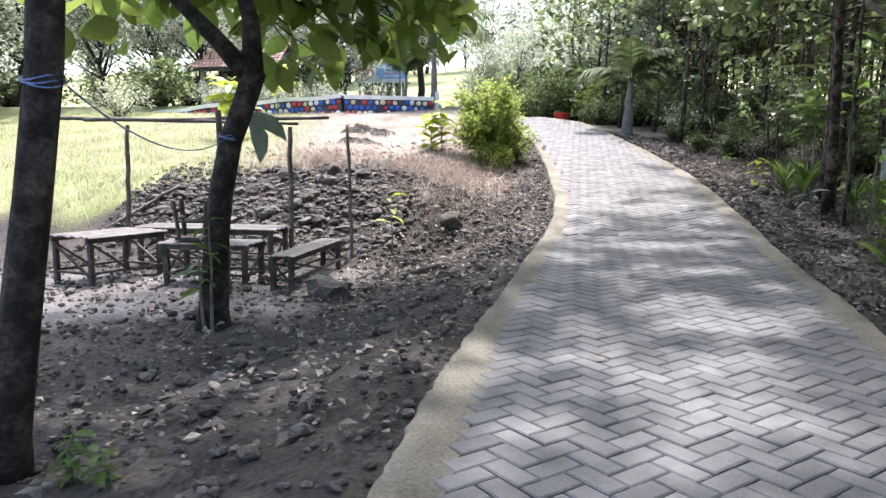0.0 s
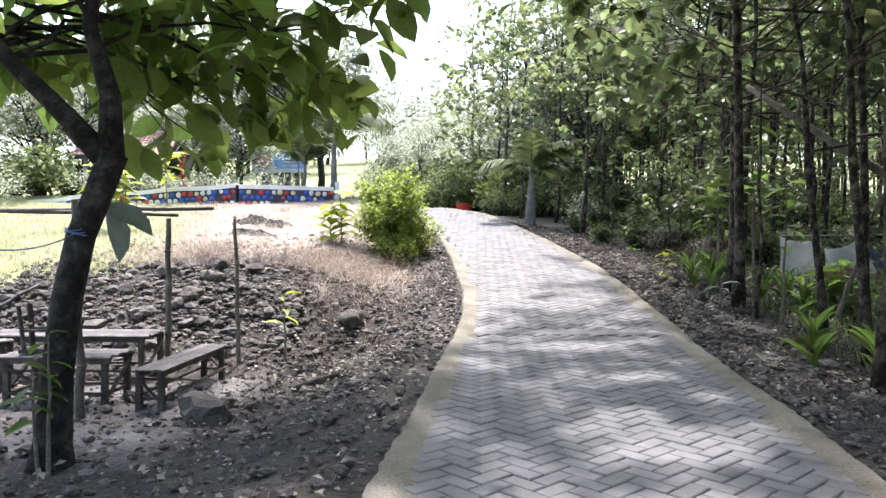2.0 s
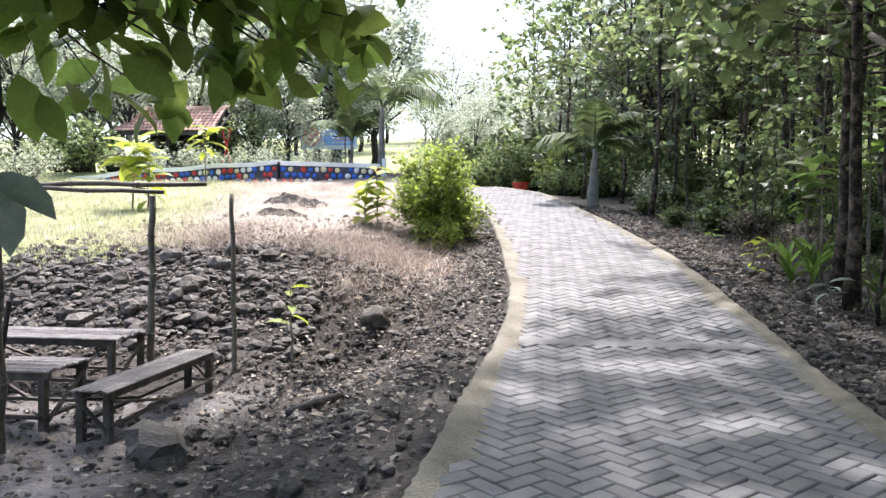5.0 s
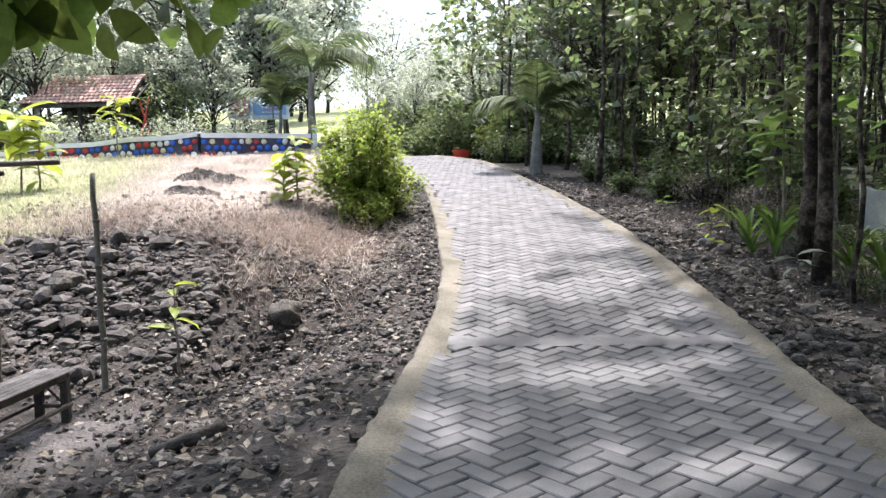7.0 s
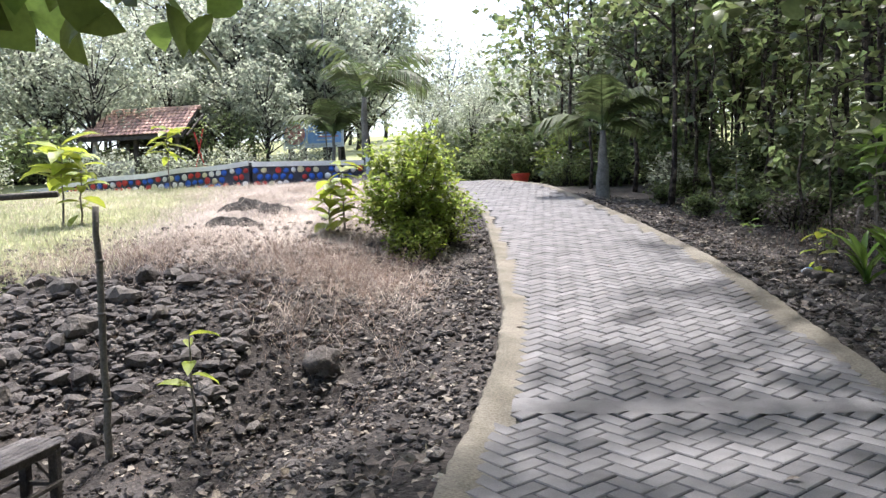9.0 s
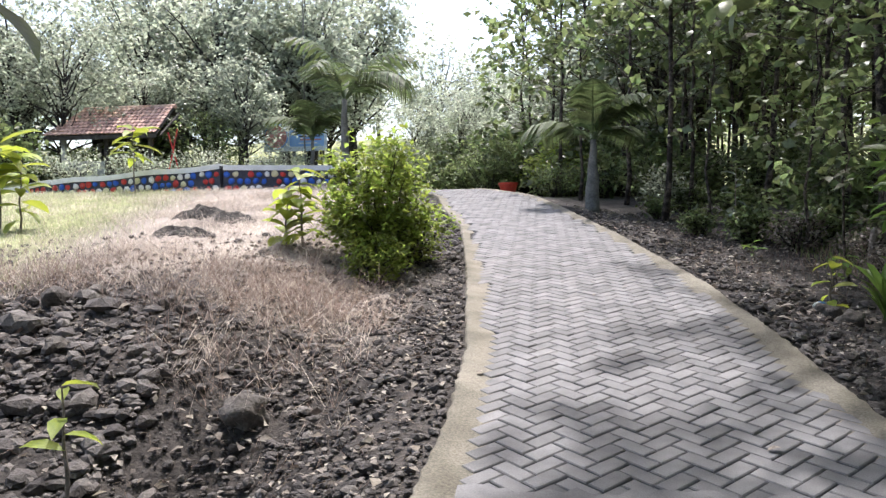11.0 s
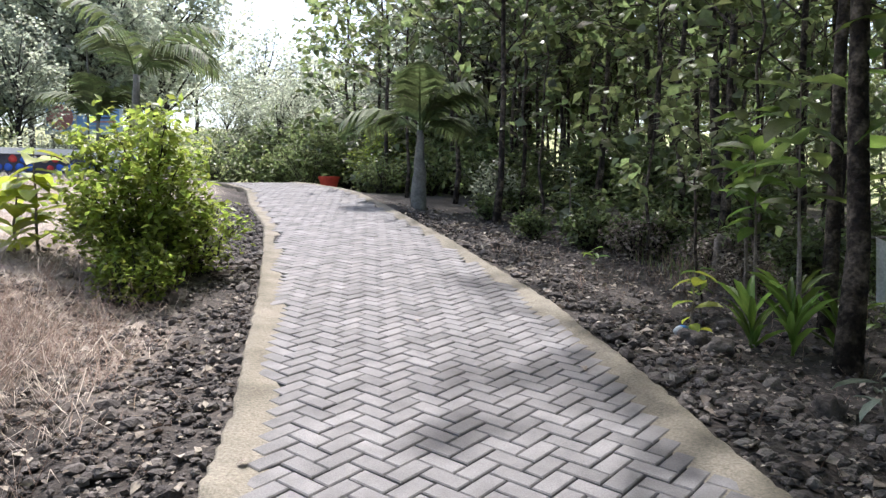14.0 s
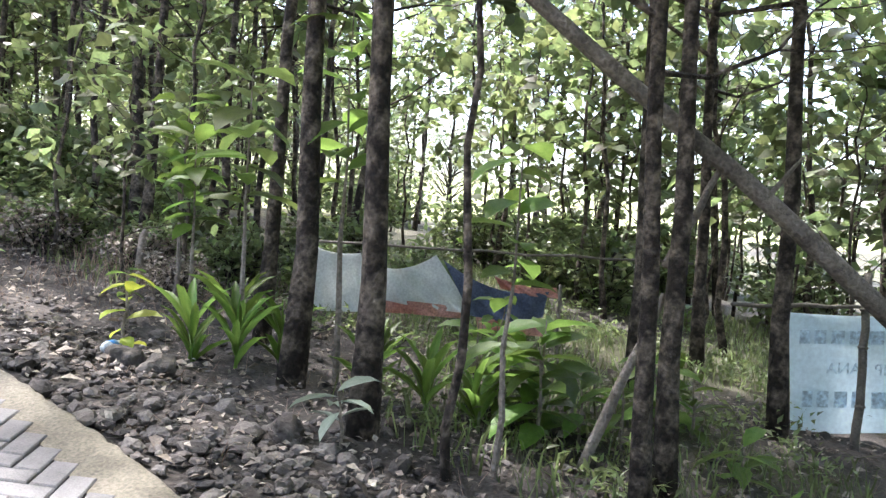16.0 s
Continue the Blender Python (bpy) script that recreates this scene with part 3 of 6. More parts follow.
def build_far_trees():
    r = random.Random(23)
    # crowns take the leaf colour that has haze mixed in
    kinds = [round_tree(300 + i, 8.0 + i, 2.9 + 0.3 * i, 0.28, 4900, LEAF_HAZY) for i in range(3)]
    hill = [round_tree(320 + i, 8.0 + i, 2.9 + 0.3 * i, 0.38, 2400, LEAF_HAZY) for i in range(3)]
    for k in kinds + hill:
        tagged(k, "broad leafy tree standing behind the painted wall", "tree", "trees behind the wall")
    for x, y, k, s in ((-18, 27, 0, 0.9), (-15.5, 30, 1, 0.85), (-12.2, 29.5, 2, 0.85), (-9.6, 30, 0, 0.9), (-9.0, 31, 1, 0.85), (-10.8, 34, 2, 0.9), (2.7, 27, 1, 0.8), (1.6, 32, 0, 0.8), (3.4, 23.5, 2, 0.7), (-13.8, 33, 0, 1.0), (-21, 22, 2, 0.9), (-24, 28, 1, 1.1), (-10.8, 25.6, 0, 0.5), (-9.3, 25.4, 1, 0.42),
                       (-18.5, 17, 0, 0.8), (-22, 13, 1, 0.9), (-17, 36, 2, 1.15), (-9, 38, 1, 1.1), (-26, 20, 0, 1.1), (-16.5, 12.5, 2, 0.55), (-20, 8, 0, 0.9), (-24, 3, 1, 0.9), (-14, -5, 2, 0.8), (-18, -1, 1, 0.85),
                       (-3.2, 36, 2, 0.5), (-1.4, 33, 0, 0.45), (-4.6, 29.5, 1, 0.36), (0.8, 34, 1, 0.5), (1.6, 29, 0, 0.42), (-2.8, 30, 2, 0.36), (-11, 41, 0, 0.9), (5.5, 46, 2, 0.95), (-2.5, 47, 1, 0.5), (-30, 34, 2, 1.2), (-13, 45, 0, 1.25), (-22, 44, 1, 1.2),
                       (8, 52, 0, 1.1), (14, 50, 1, 1.2), (22, 46, 2, 1.2), (30, 30, 0, 0.7), (34, 14, 1, 0.6), (32, 0, 2, 0.6), (26, -10, 0, 1.0), (12, -14, 1, 1.0), (-4, -20, 2, 1.0), (5, -22, 0, 1.0)):
        stand(kinds[k], x, y, r.uniform(0, 360), s)
    for i in range(46):
        a = r.uniform(-0.75, 0.8)
        d = r.uniform(58, 125)
        stand(hill[i % 3], math.sin(a) * d - 2, math.cos(a) * d, r.uniform(0, 360), r.uniform(1.0, 1.5), label="distant hillside tree with a dense crown")
    for x, y, k, s in ((-5.6, 62, 0, 1.1), (-3.2, 65, 1, 1.05), (-8.6, 67, 2, 1.0), (-0.5, 60, 2, 0.95)):
        stand(hill[k], x, y, r.uniform(0, 360), s, label="distant hillside tree with a dense crown")
    for x, y, k, s in ((-14.5, 23.5, 2, 0.5), (-17.5, 22.0, 1, 0.55), (-12.6, 25.2, 0, 0.5), (-20.5, 18.5, 0, 0.6), (-17.0, 25.0, 2, 0.65), (-23.5, 16.0, 1, 0.7)):
        stand(kinds[k], x, y, r.uniform(0, 360), s, label="small leafy tree at the far edge of the lawn")
    for k in kinds + hill:
        drop_proto(k)


build_far_trees()


def build_forked_tree():
    """The leaning forked tree by the benches, with large toothed leaves."""
    r, rr = random.Random(41), np.random.default_rng(41)
    tree = new("forked_tree")
    tagged(tree, "dark leaning forked tree with large bright leaves beside benches", "tree")
    trunk = [(-3.06, 2.0, -0.42), (-3.06, 2.0, -0.15), (-3.03, 2.0, 0.3), (-2.97, 2.0, 0.75), (-2.87, 2.0, 1.18), (-2.75, 2.0, 1.5), (-2.66, 2.0, 1.72)]
    part("trunk", Buf().tube(trunk, [0.18, 0.12, 0.10, 0.092, 0.088, 0.09, 0.09], 14, 0.1, 1), BARK, tree, smooth=True)
    arms = (((-2.67, 2.0, 1.64), (-2.95, 1.98, 1.95), (-3.3, 1.95, 2.3), (-3.9, 1.9, 3.0)), ((-2.67, 2.0, 1.64), (-2.69, 2.02, 2.1), (-2.84, 2.05, 2.55), (-2.9, 2.3, 3.6)))
    for i, a in enumerate(arms):
        part("limb", Buf().tube(a, [0.085, 0.065, 0.052, 0.035], 9, 0.06, i), BARK, tree, smooth=True)
    twigs, nodes = Buf(), []
    ends = [(-2.2, 3.2, 2.1), (-1.55, 3.4, 2.5), (-1.2, 3.2, 2.75), (-1.85, 3.6, 2.25), (-2.6, 3.3, 2.0), (-1.75, 2.7, 2.55), (-2.4, 2.6, 2.7), (-1.35, 2.6, 3.0), (-1.6, 3.9, 2.2),
            (-3.1, 2.9, 2.4), (-3.5, 2.7, 2.3), (-3.9, 3.0, 2.7), (-4.2, 2.2, 2.6), (-3.2, 2.4, 3.1), (-2.2, 3.0, 3.2), (-3.6, 1.6, 2.9), (-2.8, 3.6, 2.7), (-4.4, 2.9, 2.3), (-1.9, 2.0, 3.3), (-2.3, 4.1, 2.45), (-1.5, 4.3, 2.55)]
    for i, e in enumerate(ends):
        s = Vector(arms[i % 2][2]).lerp(Vector(arms[i % 2][3]), r.uniform(0.0, 0.8))
        limb = bend(s, e, 6, 0.16, 0.06, i)
        twigs.tube(limb, [0.022, 0.018, 0.015, 0.012, 0.009, 0.007, 0.004], 5)
        for j in (3, 4, 5, 6):
            nodes.append(limb[j])
        for _ in range(3):
            q = Vector(e) + Vector((r.uniform(-0.4, 0.4), r.uniform(-0.4, 0.4), r.uniform(-0.1, 0.35)))
            twigs.tube(bend(limb[4], q, 3, 0.04, 0.02, i), [0.009, 0.007, 0.005, 0.003], 4)
            nodes.append(q)
    # upper boughs out of view, added so their leaves shade lane and slope
    shade_boughs = Buf()
    for i in range(44):
        s = Vector(arms[i % 2][3])
        a = i * 2.4
        e = Vector((-1.5 + math.cos(a) * r.uniform(0.4, 2.8), 5.3 + math.sin(a) * r.uniform(0.4, 3.0), r.uniform(4.9, 6.8)))
        limb = bend(s, e, 5, 0.2, 0.08, i)
        shade_boughs.tube(limb, [0.032, 0.026, 0.02, 0.015, 0.01, 0.005], 5)
        nodes += limb[2:] + [e + Vector((r.uniform(-0.6, 0.6), r.uniform(-0.6, 0.6), r.uniform(-0.4, 0.4))) for _ in range(7)]
    part("branch", shade_boughs, BARK, tree)["kind"] = "stuff"
    part("twig", twigs, BARK, tree)["kind"] = "stuff"
    pos, d, nr, L = sprays(nodes, 4, 0.35, rr, 0.09, 0.75)
    part("crown", leaf_mesh("crown", pos, d, nr, L, L * 0.58, LEAF_TEAK, True), LEAF_TEAK, tree)
    # hanging leaf pairs that read singly against the lawn
    one = leaf_mesh("leaf", [(0, 0, 0)], [(0, 1, 0)], [(0, 0, 1)], [1.0], [0.55], LEAF_TEAK, True)
    for x, y, z, ax, ln in ((-2.12, 3.0, 2.12, (0.05, 0.1, -1), 0.24), (-2.06, 3.0, 2.08, (0.55, 0.1, -0.8), 0.22), (-2.9, 2.35, 1.95, (-0.1, 0, -1), 0.3), (-2.72, 2.3, 1.9, (0.25, 0.1, -1), 0.34),
                            (-2.6, 2.3, 1.8, (0.5, 0, -1), 0.26), (-1.72, 3.3, 2.3, (0.1, 0, -1), 0.25), (-1.5, 3.3, 2.35, (0.4, 0.1, -0.7), 0.24)):
        lf = part("leaf", one, LEAF_TEAK, tree)
        lf.matrix_basis = Matrix.Translation((x, y, z)) @ Vector(ax).to_track_quat("Y", "Z").to_matrix().to_4x4() @ Matrix.Rotation(r.uniform(-0.8, 0.8) + 1.3, 4, "Y") @ Matrix.Diagonal((ln, ln, ln, 1))
    pale = leaf_mesh("leaf", [(0, 0, 0)], [(0, 1, 0)], [(0, 0, 1)], [1.0], [0.5], LEAF_GREY, True)
    for x, y, z, ax, ln in ((-2.83, 2.25, 1.40, (0.3, 0.1, -1), 0.40), (-2.85, 2.25, 1.41, (0.9, 0.2, -0.5), 0.38), (-2.87, 2.3, 1.42, (-0.5, 0.1, 0.7), 0.22)):
        lf = part("leaf", pale, LEAF_GREY, tree, "large pale grey-green leaf")
        lf.matrix_basis = Matrix.Translation((x, y, z)) @ Vector(ax).to_track_quat("Y", "Z").to_matrix().to_4x4() @ Matrix.Rotation(0.7, 4, "Y") @ Matrix.Diagonal((ln, ln, ln, 1))
    part("shoot", Buf().tube(bend((-2.93, 2.06, 0.9), (-2.84, 2.25, 1.41), 5, 0.02, 0.01, 3), [0.008, 0.007, 0.006, 0.006, 0.005, 0.004], 5), BARK, tree)
    return tree


build_forked_tree()


def build_near_trunk():
    r, rr = random.Random(51), np.random.default_rng(51)
    tree = new("tree")
    tagged(tree, "thick dark lichen-spotted tree trunk wrapped with blue rope", "tree")
    line = [(-2.46, -0.85, -0.42), (-2.43, -0.85, -0.1), (-2.33, -0.85, 0.4), (-2.24, -0.85, 0.9), (-2.15, -0.85, 1.4), (-2.12, -0.85, 1.9), (-2.1, -0.8, 2.8), (-2.2, -0.7, 4.2)]
    part("trunk", Buf().tube(line, [0.13, 0.092, 0.08, 0.075, 0.072, 0.07, 0.062, 0.045], 14, 0.09, 4), BARK, tree, smooth=True)
    limbs, nodes = Buf(), []
    for i, e in enumerate(((-3.2, -0.2, 2.7), (-2.9, 0.6, 2.5), (-1.4, 0.3, 3.2), (-2.4, 0.9, 3.0), (-3.4, 0.9, 2.2), (-1.2, -1.2, 3.6), (-3.2, -1.6, 3.4), (-2.0, -1.8, 3.8), (-1.0, 1.2, 5.0), (-2.6, 1.6, 5.4), (-3.6, 1.0, 4.8), (-1.6, 0.4, 5.8), (-0.8, 0.2, 4.6), (-2.9, 1.0, 6.0), (-4.0, 1.6, 4.4), (-2.0, 2.0, 5.0), (-0.2, 1.0, 5.2), (-0.4, 2.0, 5.6))):
        limb = bend(line[5 + i % 3], e, 5, 0.1, 0.05, i)
        limbs.tube(limb, [0.035, 0.028, 0.022, 0.016, 0.01, 0.005], 5)
        nodes += limb[2:] + [limb[-1] + Vector((r.uniform(-0.6, 0.6), r.uniform(-0.6, 0.6), r.uniform(-0.3, 0.4))) for _ in range(3)]
    # unseen overhead limbs, added to shade the near paving and soil
    for i in range(26):
        a, q = i * 2.4, 3.0 * math.sqrt((i + 0.5) / 26)
        limb = bend(line[6 + i % 2], (-1.5 + q * math.cos(a), 1.7 + q * math.sin(a), r.uniform(4.7, 6.2)), 6, 0.3, 0.08, 60 + i)
        limbs.tube(limb, [0.035, 0.03, 0.024, 0.018, 0.013, 0.009, 0.004], 5)
        nodes += limb[3:] + [limb[-1] + Vector((r.uniform(-0.6, 0.6), r.uniform(-0.6, 0.6), r.uniform(-0.3, 0.4))) for _ in range(5)]
    part("limb", limbs, BARK, tree)["kind"] = "stuff"
    pos, d, nr, L = sprays(nodes, 5, 0.28, rr, 0.18, 0.6)
    part("crown", leaf_mesh("crown", pos, d, nr, L, L * 0.58, LEAF_TEAK, True), LEAF_TEAK, tree)
    tree.matrix_basis = Matrix.Translation((-0.11, 0, 0))


build_near_trunk()

# ---- shrubs and plants ----


def build_bush(x, y, height, wide, count, leaf, material, label, seed, top=0.0):
    r, rr = random.Random(seed), np.random.default_rng(seed)
    bush = tagged(new("bush"), label, "bush")
    stems, nodes = Buf(), []
    for i in range(34):
        a, q = r.uniform(0, 6.283), math.sqrt(r.random())
        h = height * r.uniform(0.35, 1.0) * (1.08 - 0.42 * q * q)
        e = Vector((math.cos(a) * q * wide, math.sin(a) * q * wide, h))
        stem = bend((math.cos(a) * 0.08, math.sin(a) * 0.08, -0.05), e, 5, 0.05, 0.05, seed + i)
        stems.tube(stem, [0.016, 0.013, 0.01, 0.008, 0.006, 0.003], 3)
        nodes += stem[1:]
        for _ in range(3):
            nodes.append(e + Vector((r.uniform(-1, 1), r.uniform(-1, 1), r.uniform(-1, 0.4))) * 0.2 * wide)
    for i in range(int(top)):
        a, q = r.uniform(0, 6.283), r.uniform(0.1, 0.8)
        s = Vector((math.cos(a) * q * wide, math.sin(a) * q * wide, height * r.uniform(0.45, 0.8)))
        e = s + Vector((math.cos(a) * r.uniform(0.05, 0.3), math.sin(a) * r.uniform(0.05, 0.3), r.uniform(0.25, 0.42))) * height
        e.z = min(e.z, height * 1.16)
        shoot = bend(s, e, 7, 0.03, 0.02, seed + i)
        stems.tube(shoot, [0.008, 0.007, 0.006, 0.006, 0.005, 0.004, 0.003, 0.002], 4)
        nodes += shoot[3:]
    part("stem", stems, BARK, bush)
    for _ in range(150):
        q = Vector((r.gauss(0, 1), r.gauss(0, 1), r.gauss(0, 1))).normalized() * r.uniform(0.35, 1.0) ** 0.5
        lump = 1 + 0.5 * noise.noise(q * 1.7 + Vector((seed, 0, 0)))
        nodes.append(Vector((q.x * wide * lump, q.y * wide * lump, height * (0.5 + 0.47 * q.z * lump))))
    pos, d, nr, L = sprays(nodes, max(2, count // len(nodes)), leaf, rr, 0.12 * wide, -0.1)
    pos[:, 2] = np.maximum(pos[:, 2], 0.04)
    part("foliage", leaf_mesh("foliage", pos, d, nr, L, L * 0.5, material, far=count < 2300), material, bush)
    bush.matrix_basis = Matrix.Translation((x, y, on(x, y)))
    return bush


build_bush(-1.85, 10.75, 1.32, 0.6, 6600, 0.10, LEAF_BUSH, "bright green small-leaved bush with upright shoots beside the lane", 61, 13)
build_bush(-1.5, 10.95, 0.75, 0.5, 2300, 0.085, LEAF_BUSH, "low spreading green shrub at the lane's edge", 60, 5)
build_bush(-1.75, 10.15, 0.5, 0.34, 2400, 0.07, LEAF_BUSH, "low yellow-green shrub at the foot of the bush", 62)
build_bush(4.9, 15.6, 1.25, 0.75, 1900, 0.2, LEAF_WOOD, "dark broad-leaved bush under the woodland trees", 63)
build_bush(5.6, 19.5, 1.6, 0.9, 1800, 0.2, LEAF_WOOD, "dark broad-leaved bush under the woodland trees", 64)
build_bush(2.6, 17.6, 0.9, 0.55, 1200, 0.13, LEAF_HAZY, "grey-green shrub near the small palm", 65)
build_bush(0.5, 22.4, 0.9, 0.7, 1400, 0.12, LEAF_WOOD, "loose green shrub at the bend of the lane", 66)
build_bush(0.6, 24.5, 1.8, 1.0, 2200, 0.14, LEAF_BUSH, "tall light green shrub at the bend of the lane", 67)
build_bush(-1.6, 26.5, 2.0, 1.1, 2400, 0.14, LEAF_WOOD, "tall green shrub beyond the bend of the lane", 68)
build_bush(-3.8, 23.6, 1.5, 0.9, 2000, 0.12, LEAF_WOOD, "leafy shrub behind the painted wall", 69)
build_bush(-10.5, 20.8, 0.75, 0.8, 1800, 0.09, LEAF_HAZY, "grey-green hedge shrub behind the painted wall", 70)
build_bush(-12.3, 20.9, 0.8, 0.9, 1800, 0.09, LEAF_HAZY, "grey-green hedge shrub behind the painted wall", 71)
build_bush(-8.9, 21.2, 0.8, 0.8, 1600, 0.09, LEAF_HAZY, "grey-green hedge shrub behind the painted wall", 72)
build_bush(-6.9, 21.6, 0.8, 0.9, 1600, 0.1, LEAF_HAZY, "low green shrub behind the painted wall", 73)
build_bush(-14.5, 18.3, 1.2, 1.0, 1800, 0.1, LEAF_HAZY, "mauve-grey shrub at the edge of the lawn", 74)
build_bush(-10.3, 24.6, 2.2, 1.2, 2600, 0.14, LEAF_WOOD, "tall leafy shrub beside the pavilion", 75)

def hedge():
    r = random.Random(29)
    proto = build_bush(40, 40, 1.4, 0.9, 1250, 0.22, LEAF_WOOD, "dense green undergrowth bush beneath the woodland trees", 77)
    for i in range(34):
        x, y = r.uniform(3.2, 17), r.uniform(16.5, 36)
        stand(proto, x, y, r.uniform(0, 360), r.uniform(0.7, 1.3))
    for i in range(30):
        x, y = r.uniform(11, 20), r.uniform(1.5, 16)
        stand(proto, x, y, r.uniform(0, 360), r.uniform(0.6, 1.1))
    for i in range(16):
        stand(proto, r.uniform(-26, -12), r.uniform(20.5, 27) if i % 2 else r.uniform(24, 34), r.uniform(0, 360), r.uniform(0.8, 1.5), label="green shrub growing behind the lawn")
    for x, y, s in ((0.9, 24.8, 1.5), (2.2, 24.2, 1.7), (-0.2, 27.5, 1.9), (1.4, 27.8, 2.2), (3.0, 27.0, 2.0), (-1.8, 29.5, 1.9), (0.3, 31, 2.4), (2.6, 31.5, 2.6), (-3.2, 32, 2.0), (1.6, 21.5, 0.9), (2.6, 19.6, 0.9), (3.4, 22.4, 1.4)):
        stand(proto, x, y, r.uniform(0, 360), s, label="tall green shrub beyond the bend of the lane")
    for i in range(7):
        stand(proto, r.uniform(10.5, 16), r.uniform(3.5, 12), r.uniform(0, 360), r.uniform(0.5, 1.0), label="loose green sapling thicket under the woodland trees")
    for i in range(10):
        stand(proto, r.uniform(-5, 2), r.uniform(27, 34), r.uniform(0, 360), r.uniform(0.9, 1.6), label="green shrub beyond the bend of the lane")
    small = build_bush(42, 42, 0.6, 0.42, 520, 0.13, LEAF_WOOD, "low dark green undergrowth at the wood's edge", 78)
    for x, y, q in ((2.5, 14.4, 0.7), (3.1, 13.6, 0.9), (3.8, 13.1, 1.0), (4.4, 12.3, 0.8), (4.9, 11.5, 1.0), (5.3, 13.4, 1.2), (3.5, 15.6, 1.1), (2.2, 16.4, 0.7), (4.5, 14.8, 1.1), (5.6, 10.9, 1.0), (6.3, 12.2, 1.2), (3.0, 17.4, 0.9), (6.9, 10.6, 1.1), (5.9, 15.2, 1.2), (7.6, 12.8, 1.2)):
        stand(small, x, y, r.uniform(0, 360), q)
    brush = build_bush(44, 44, 0.55, 0.5, 420, 0.10, LITTER, "heap of brown dead brush at the wood's edge", 79)
    for x, y, q in ((3.55, 12.9, 0.9), (4.1, 11.9, 0.8), (3.9, 10.9, 0.7)):
        stand(brush, x, y, r.uniform(0, 360), q)
    for k in (proto, small, brush):
        drop_proto(k)


hedge()
ONE_LEAF = {}


def single_leaf(material):
    if material.name not in ONE_LEAF:
        ONE_LEAF[material.name] = leaf_mesh("leaf", [(0, 0, 0)], [(0, 1, 0)], [(0, 0, 1)], [1.0], [1.0], material, True)
    return ONE_LEAF[material.name]


def build_plant(x, y, height, n, leaf, slim, material, label, seed, tuft=False, name="plant", lean=0.05):
    """A plant whose leaves can be told apart: a stem and single leaves, or a tuft of blades from the ground."""
    r = random.Random(seed)
    plant = tagged(new(name), label, "plant")
    top = Vector((r.uniform(-lean, lean), r.uniform(-lean, lean), height))
    line = bend((0, 0, -0.06), top, 5, 0, 0.015, seed)
    part("stem", Buf().tube(line, [0.012 + 0.006 * height, 0.010 + 0.005 * height, 0.01 + 0.003 * height, 0.009, 0.007, 0.004], 6), BARK_PALE if not tuft else LEAF_BROAD, plant)
    for i in range(n):
        a = i * 2.4 + r.uniform(-0.3, 0.3)
        if tuft:
            p, up = line[0].lerp(top, r.uniform(0.05, 0.6)), r.uniform(0.8, 2.2)
        else:
            k = 1 - (0.8 if height < 1.2 and n > 8 else 0.45) * (i / max(1, n - 1))
            p, up = line[0].lerp(top, k), r.uniform(-0.5, 0.5)
        d = Vector((math.cos(a), math.sin(a), up)).normalized()
        s = leaf * r.uniform(0.7, 1.15)
        lf = part("leaf", single_leaf(material), material, plant)
        lf.matrix_basis = Matrix.Translation(p) @ d.to_track_quat("Y", "Z").to_matrix().to_4x4() @ Matrix.Rotation(r.uniform(-0.35, 0.35), 4, "Y") @ Matrix.Diagonal((s * slim, s, s, 1))
    plant.matrix_basis = Matrix.Translation((x, y, on(x, y)))
    return plant


